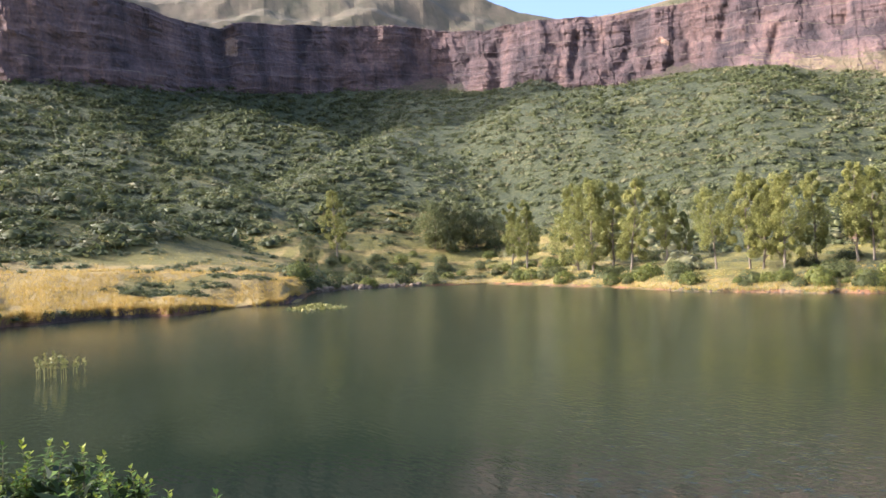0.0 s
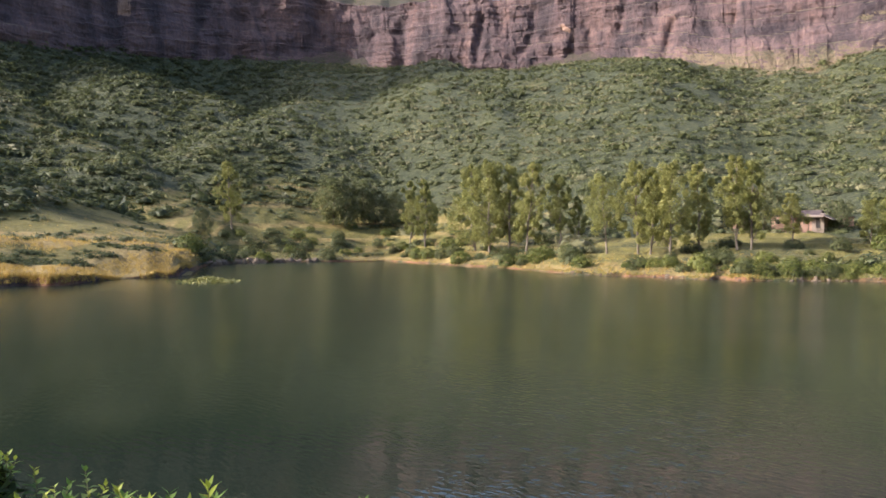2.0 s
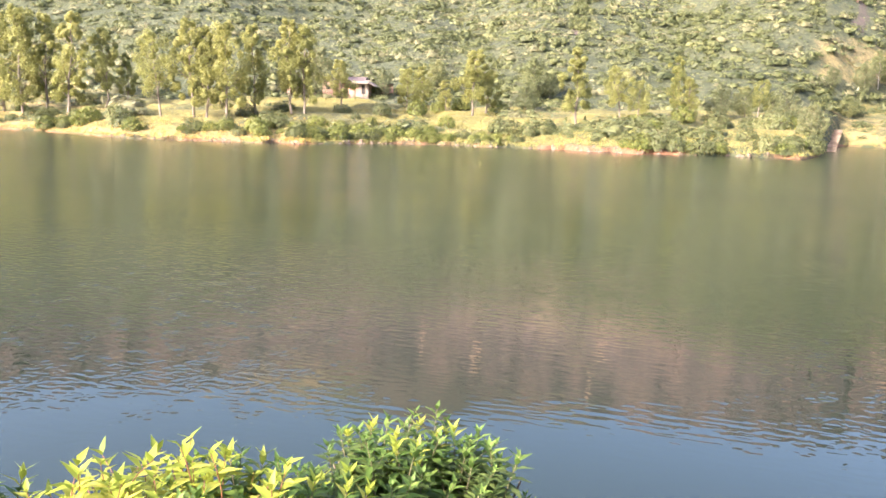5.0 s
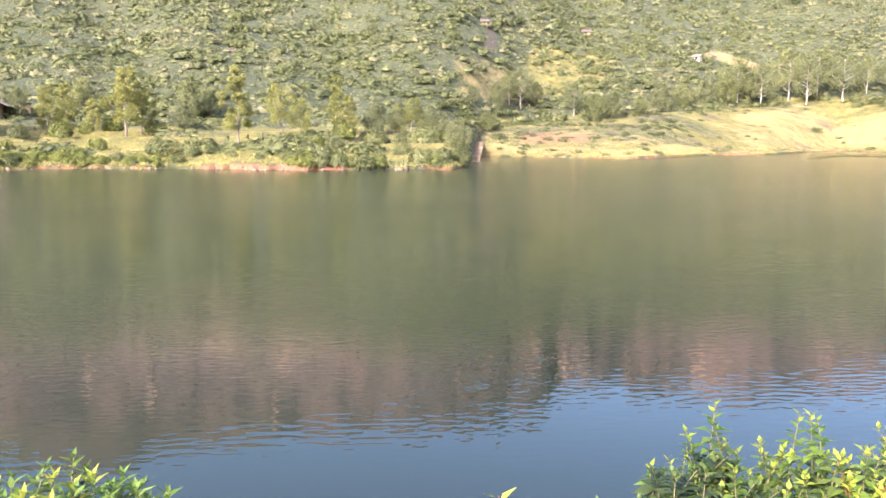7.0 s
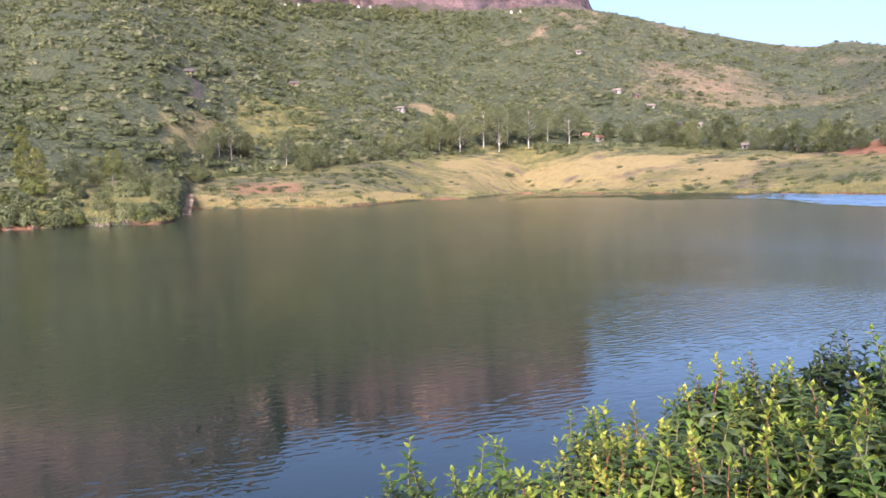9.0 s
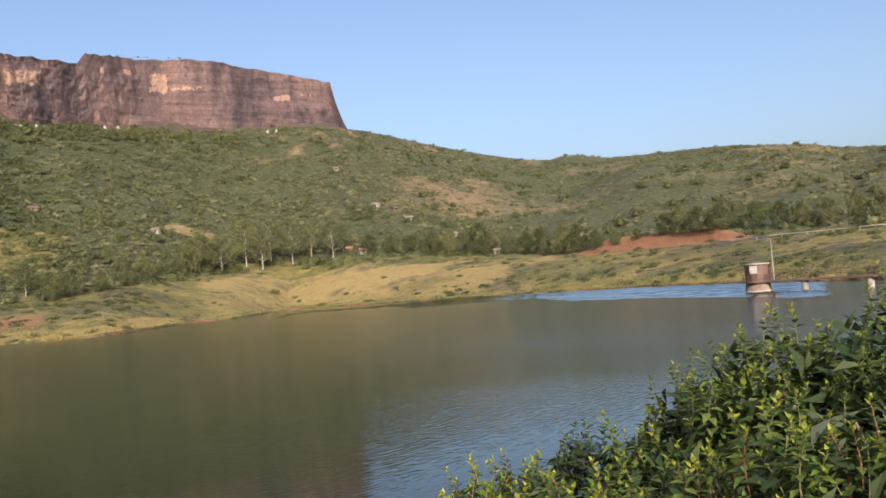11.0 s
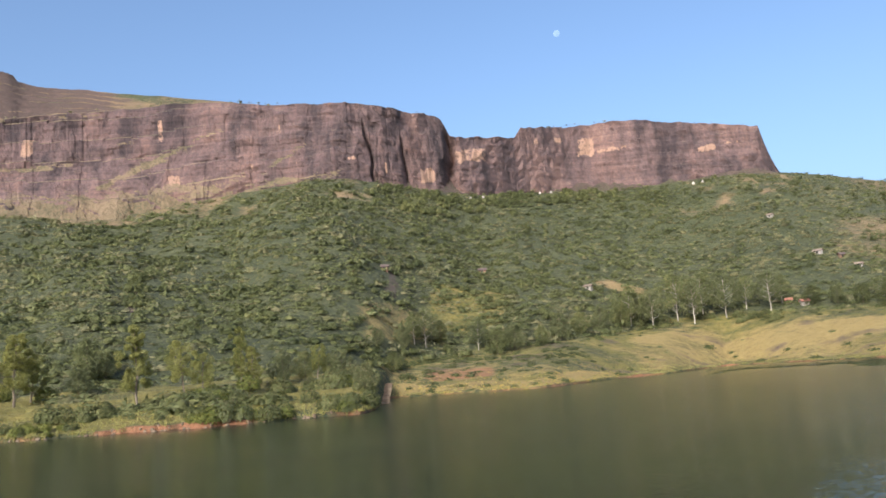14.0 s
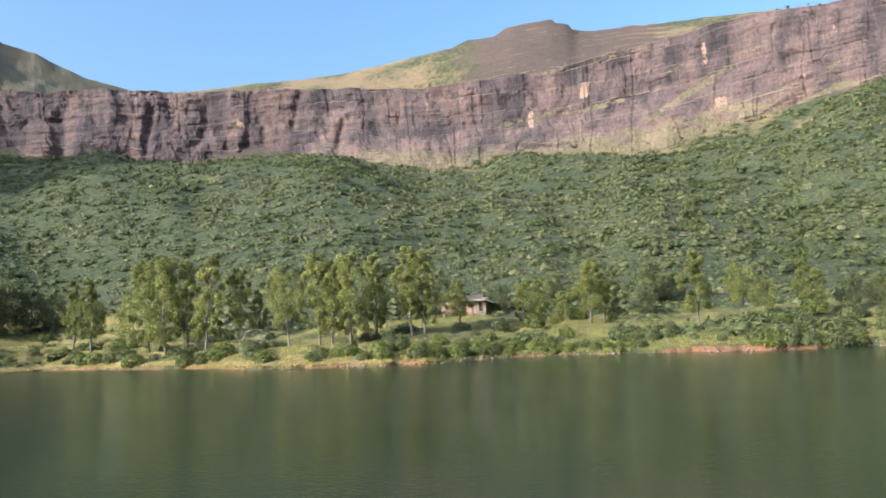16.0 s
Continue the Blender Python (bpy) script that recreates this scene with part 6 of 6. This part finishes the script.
def sprig_parts(seed, stem, length, width, pairs, tip_young, droop=0.35):
    """Pieces of an upright leafy shoot: stem, then leaves as (verts, faces, young?)."""
    g = np.random.default_rng(seed)
    bend = g.normal(0, 0.05, 2)
    hs = np.linspace(0, 1, 5)
    sp = np.stack([bend[0] * hs ** 2, bend[1] * hs ** 2, hs * stem], 1)
    st = tube(sp, 0.0045 - 0.003 * hs, 5)
    lv = []
    for i in range(pairs):
        t = 0.12 + 0.88 * (i + 0.5) / pairs
        base = np.array([np.interp(t, hs, sp[:, j]) for j in range(3)])
        size = (1.0 - 0.55 * max(0, t - 0.55) / 0.45) * g.uniform(0.8, 1.12)
        lift = radians(5 + 62 * max(0, t - 0.45) / 0.55 + g.uniform(-12, 12))
        for k in (0, 1):
            v, f = leaf_blade(length * size, width * size, droop * g.uniform(0.4, 1.5), g.uniform(0.1, 0.5))
            v = turn_xyz(v, lift, i * 1.75 + k * np.pi + g.uniform(-0.35, 0.35)) + base
            lv.append((v, f, t > 1 - tip_young))
    return st, lv


def sprig_mesh(seed, mature, young, *args, stem=None):
    st, lv = sprig_parts(seed, *args)
    v, f = join([st] + [(a, b) for a, b, c in lv])
    slots = np.concatenate([np.full(len(st[1]), 2)] + [np.full(len(b), 1 if c else 0) for a, b, c in lv])
    return mesh_of("sprig", v, f, [mature, young, stem or STEM], True, slots)


LANCE = [sprig_mesh(i, LEAF_GREEN if i < 2 else LEAF_DARK, LEAF_GREEN if i else LEAF_YELLOW, 0.30, 0.112, 0.042, 13, 0.2) for i in range(4)]
GOLD = [sprig_mesh(10 + i, LEAF_YELLOW if i % 2 else LEAF_GREEN, LEAF_YELLOW, 0.30, 0.130, 0.056, 7, 0.5, stem=REDSTEM) for i in range(4)]
OVAL = [sprig_mesh(20 + i, LEAF_DARK if i % 2 else LEAF_GREEN, LEAF_YELLOW if i < 3 else LEAF_GREEN, 0.27, 0.074, 0.042, 10, (0.15, 0.30, 0.22, 0.2)[i]) for i in range(4)]
# shoots with the shade they stand in put into the leaf colour
DUSK = [sprig_mesh(30 + i, LEAF_SHADED, LEAF_DARK if i else LEAF_SHADED, 0.26, 0.080, 0.046, 9, 0.2) for i in range(3)]
TIPS = [sprig_mesh(40 + i, (LEAF_GREEN, LEAF_DARK, LEAF_GREEN)[i], LEAF_YELLOW, 0.25, 0.074, 0.043, 11, (0.30, 0.15, 0.40)[i], stem=REDSTEM) for i in range(3)]
g4 = np.random.default_rng(44)


def near_shrub(x, y, radius, top_z, meshes, label, density=22, tall=0.0):
    """A dome of leafy shoots on woody stems that rise from the bank."""
    r, az = math.hypot(x, y), math.degrees(math.atan2(-x, y))
    z0 = max(float(ground_z(np.array(az), np.array(r))), -0.2)
    top = thing("bank_shrub", pose(x, y, z0), label, "shrub", "leafy shrubs on the near bank")
    h = top_z - z0 - 0.24
    st = []
    for i in range(7):
        a = i * 0.9 + g4.uniform(-.3, .3)
        q = radius * g4.uniform(0.3, 0.75)
        st.append(tube([(0.05 * math.cos(a), 0.05 * math.sin(a), -0.1), (q * 0.4 * math.cos(a), q * 0.4 * math.sin(a), h * 0.45), (q * math.cos(a), q * math.sin(a), h * 0.85)], [0.02, 0.014, 0.007], 5))
    part("woody_base", mesh_of("woody_base", *join(st), DARKBARK, True), top, "thin woody stems")
    # inner leaves, coloured dark to stand in for shade within the dome
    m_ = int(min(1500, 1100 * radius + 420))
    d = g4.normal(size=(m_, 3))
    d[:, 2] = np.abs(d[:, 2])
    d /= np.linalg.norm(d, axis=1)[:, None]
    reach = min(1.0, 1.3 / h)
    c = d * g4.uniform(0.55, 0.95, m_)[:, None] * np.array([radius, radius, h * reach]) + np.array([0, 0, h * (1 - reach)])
    part("inner_foliage", mesh_of("inner_foliage", *leaves_of(cards(c, d + g4.normal(size=(m_, 3)) * 0.7, g4.uniform(0.07, 0.14, m_), g4, 1.7)), LEAF_SHADED), top, "inner leaves with shade put into their colour")
    n = min(int(0.8 * density * radius * (radius + min(h, 1.2))) + 8, 260)
    for i in range(n):
        t = (i + 0.5) / n
        a = i * 2.39996
        zz = 1 - t * min(0.86, 1.25 / h)                     # height share on the dome, from the crown down
        ring = math.sqrt(max(0.0, 1 - zz ** 2.6))
        k = g4.uniform(0.72, 1.0)
        px, py, pz = ring * radius * k * math.cos(a), ring * radius * k * math.sin(a), h * (zz * g4.uniform(0.9, 1.0))
        px, py = px + g4.normal(0, 0.05), py + g4.normal(0, 0.05)
        lean = math.degrees(math.atan2(ring * 0.9, zz + 0.55)) * g4.uniform(0.5, 1.1)
        # some lower shoots get the shade-coloured leaves as well
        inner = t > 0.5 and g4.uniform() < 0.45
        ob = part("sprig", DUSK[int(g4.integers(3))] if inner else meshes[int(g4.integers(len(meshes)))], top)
        s_ = g4.uniform(0.85, 1.32) * (1 + tall * (g4.uniform() < 0.15))
        ob.matrix_basis = pose(px, py, pz - 0.12, 0, 0, math.degrees(a)) @ pose(0, 0, 0, 0, lean, g4.uniform(0, 360)) @ Matrix.Scale(s_, 4)
    return top


G_ = "bright green lance-leaved shrub on the lake bank"
Y_ = "yellow-green leafy shrub on the lake bank"
O_ = "green oval-leaved shrub with yellow young tips"
D_ = "small-leaved shrub on the lake bank, leaves coloured as if in shade"
# turned to, azimuth and elevation of the crown, distance, radius, shoots, label, density
for yaw, az, el, d, rad, ms, lab, den in [
        (0, 25.3, -8.5, 6.0, 0.62, OVAL, O_, 110), (0, 30.5, -8.9, 6.0, 0.9, OVAL, O_, 90), (0, 21.6, -9.9, 5.6, 0.42, OVAL, O_, 110),
        (-9, 17.6, -13.2, 4.9, 0.72, OVAL + LANCE, G_, 110), (-13, 13.6, -15.0, 4.7, 0.72, LANCE, G_, 130), (-13, 9.6, -15.9, 4.5, 0.62, LANCE, G_, 130), (-13, 5.6, -17.3, 4.2, 0.52, LANCE, G_, 140), (-13, 2.6, -19.2, 4.0, 0.5, LANCE + GOLD, G_, 140), (-13, -0.8, -16.9, 4.2, 0.44, LANCE + GOLD, G_, 150), (-13, -4.6, -18.6, 4.0, 0.48, LANCE, G_, 150), (-13, -8.5, -20.6, 3.9, 0.32, LANCE, G_, 140), (-13, 6.5, -21.0, 3.6, 0.45, GOLD, Y_, 150),
        (-43, -13.0, -21.2, 3.7, 0.55, GOLD, Y_, 150), (-43, -17.2, -21.4, 3.6, 0.48, GOLD, Y_, 150), (-43, -21.8, -21.3, 3.5, 0.42, GOLD + LANCE, Y_, 150), (-43, -26.0, -22.9, 3.5, 0.32, LANCE, G_, 150),
        (-43, -32.6, -19.9, 4.4, 0.62, LANCE, G_, 150), (-43, -38.6, -20.9, 4.4, 0.48, LANCE + GOLD[:1], G_, 150), (-43, -29.0, -23.0, 4.0, 0.45, LANCE, G_, 140),
        (-55, -63.0, -26.0, 2.9, 0.26, GOLD, Y_, 150), (-55, -68.5, -25.2, 2.9, 0.30, GOLD, Y_, 150), (-55, -74.5, -24.0, 3.2, 0.34, DUSK, D_, 150), (-55, -78.4, -18.6, 4.0, 0.50, DUSK + DUSK + OVAL[:1], D_, 170),
        (-79, -76.6, -16.9, 4.3, 0.22, OVAL, O_, 150), (-79, -80.0, -18.9, 4.2, 0.35, OVAL, O_, 140), (-79, -83.0, -16.0, 4.3, 0.28, OVAL, O_, 150), (-79, -86.5, -17.0, 4.3, 0.5, OVAL + TIPS, O_, 140),
        (-79, -89.6, -13.8, 5.2, 0.35, OVAL, O_, 150), (-79, -91.8, -14.0, 4.8, 0.40, TIPS, Y_, 190), (-79, -94.5, -15.2, 4.3, 0.55, OVAL + TIPS, O_, 130), (-79, -97.3, -11.2, 5.8, 0.55, TIPS + OVAL, Y_, 160),
        (-79, -101.2, -10.4, 6.0, 0.70, TIPS + OVAL, Y_, 150), (-79, -105.2, -9.0, 6.8, 0.85, DUSK, D_, 100), (-79, -99.5, -14.8, 4.2, 0.75, OVAL + TIPS, O_, 160), (-79, -105.5, -11.8, 4.5, 0.80, TIPS + OVAL, Y_, 160), (-79, -92.0, -19.6, 3.6, 0.55, OVAL, O_, 120),
        (-90, -108.4, -8.3, 5.6, 0.55, OVAL, O_, 120), (-90, -112.2, -4.8, 5.8, 0.62, OVAL, O_, 120), (-90, -117.6, -2.1, 5.7, 0.85, OVAL, O_, 100), (-90, -124.5, -0.7, 5.7, 1.0, OVAL, O_, 90),
        (-90, -115.2, -4.4, 5.2, 0.70, OVAL, O_, 100), (-90, -112.0, -10.1, 4.5, 0.75, OVAL + TIPS, O_, 110), (-90, -119.5, -7.1, 4.3, 0.85, OVAL + TIPS, O_, 100), (-90, -129.0, -2.5, 5.0, 1.0, OVAL, O_, 80), (-90, -107.0, -13.5, 4.0, 0.6, OVAL, O_, 110)]:
    a, b = radians(yaw), radians(az)
    near_shrub(-ARM * math.sin(a) - d * math.sin(b), ARM * math.cos(a) + d * math.cos(b), rad, EYE + d * math.tan(radians(el)), ms, lab, den)


def tall_shoot(x, y, dz, seed, size):
    """A single shoot close by, each leaf a piece of its own."""
    r, az = math.hypot(x, y), math.degrees(math.atan2(-x, y))
    z0 = float(ground_z(np.array(az), np.array(r)))
    ht = EYE + dz - z0
    top = thing("tall_shoot", pose(x, y, z0, g4.uniform(-5, 5), g4.uniform(-5, 5), g4.uniform(0, 360)), "upright shoot with large yellow-green lance leaves", "plant", "upright shoots on the near bank")
    st, lv = sprig_parts(seed, 0.42 * size, 0.15 * size, 0.052 * size, 7, 0.55, 0.5)
    base = np.array([0, 0, ht - 0.47 * size])
    v, f = tube([(0, 0, -0.1), (0.03, 0.02, base[2] * 0.5), tuple(base)], [0.011, 0.008, 0.005], 6)
    part("stem", mesh_of("stem", *join([(v, f), (st[0] + base, st[1])]), REDSTEM, True), top)
    for lvv, lf, young in lv:
        part("leaf", mesh_of("leaf", lvv + base, lf, LEAF_YELLOW if young else LEAF_GREEN, True), top)


for i, (x, y, dz, sz) in enumerate([(2.52, 1.52, -1.13, 1.0), (2.72, 1.40, -1.28, 0.8), (2.90, 1.42, -1.24, 1.0), (3.05, 1.10, -1.34, 0.9), (3.15, 0.70, -1.30, 1.05), (3.0, 0.9, -1.42, 0.9), (3.3, 0.45, -1.36, 0.9), (2.78, 1.2, -1.4, 0.9),
                                    (3.45, 0.15, -1.32, 1.0), (1.60, 3.02, -1.30, 1.0), (1.05, 3.25, -1.30, 1.0), (1.35, 3.1, -1.42, 0.9), (0.80, 3.35, -1.34, 0.9), (3.5, -0.25, -1.25, 1.0), (2.75, 1.08, -1.36, 1.1), (2.95, 0.86, -1.30, 1.15), (2.80, 0.66, -1.44, 1.05), (3.05, 0.42, -1.38, 1.1), (2.62, 1.30, -1.30, 1.0), (2.95, 0.20, -1.45, 1.0)]):
    tall_shoot(x, y, dz, 200 + i, sz)

# ---------------------------------------------------------------- the day moon
mp_ = at(np.array(-76.2), np.array(3600.0), 0.0)
# black sphere that glows: sunlight and haze are put into its emission colour
MOON_GLOW, mt, mb = material("moon_glow_with_haze")
mb.inputs["Base Color"].default_value, mb.inputs["Roughness"].default_value = (0, 0, 0, 1), 1.0
mt.links.new(ramp(mt, noise_tex(mt, coords(mt), 0.08, 3), [(0.35, (0.33, 0.44, 0.62)), (0.6, (0.40, 0.51, 0.67))]), mb.inputs["Emission Color"])
mb.inputs["Emission Strength"].default_value = 1.0
bm = bmesh.new()
bmesh.ops.create_uvsphere(bm, u_segments=32, v_segments=16, radius=15.0)
me = bpy.data.meshes.new("moon")
bm.to_mesh(me)
bm.free()
me.materials.append(MOON_GLOW)
moon = new("moon", me)
moon.location = (mp_[0], mp_[1], EYE + 3600 * math.tan(radians(22.4)))
tagged(moon, "small pale day moon over the cliff", "moon", kind="structure")
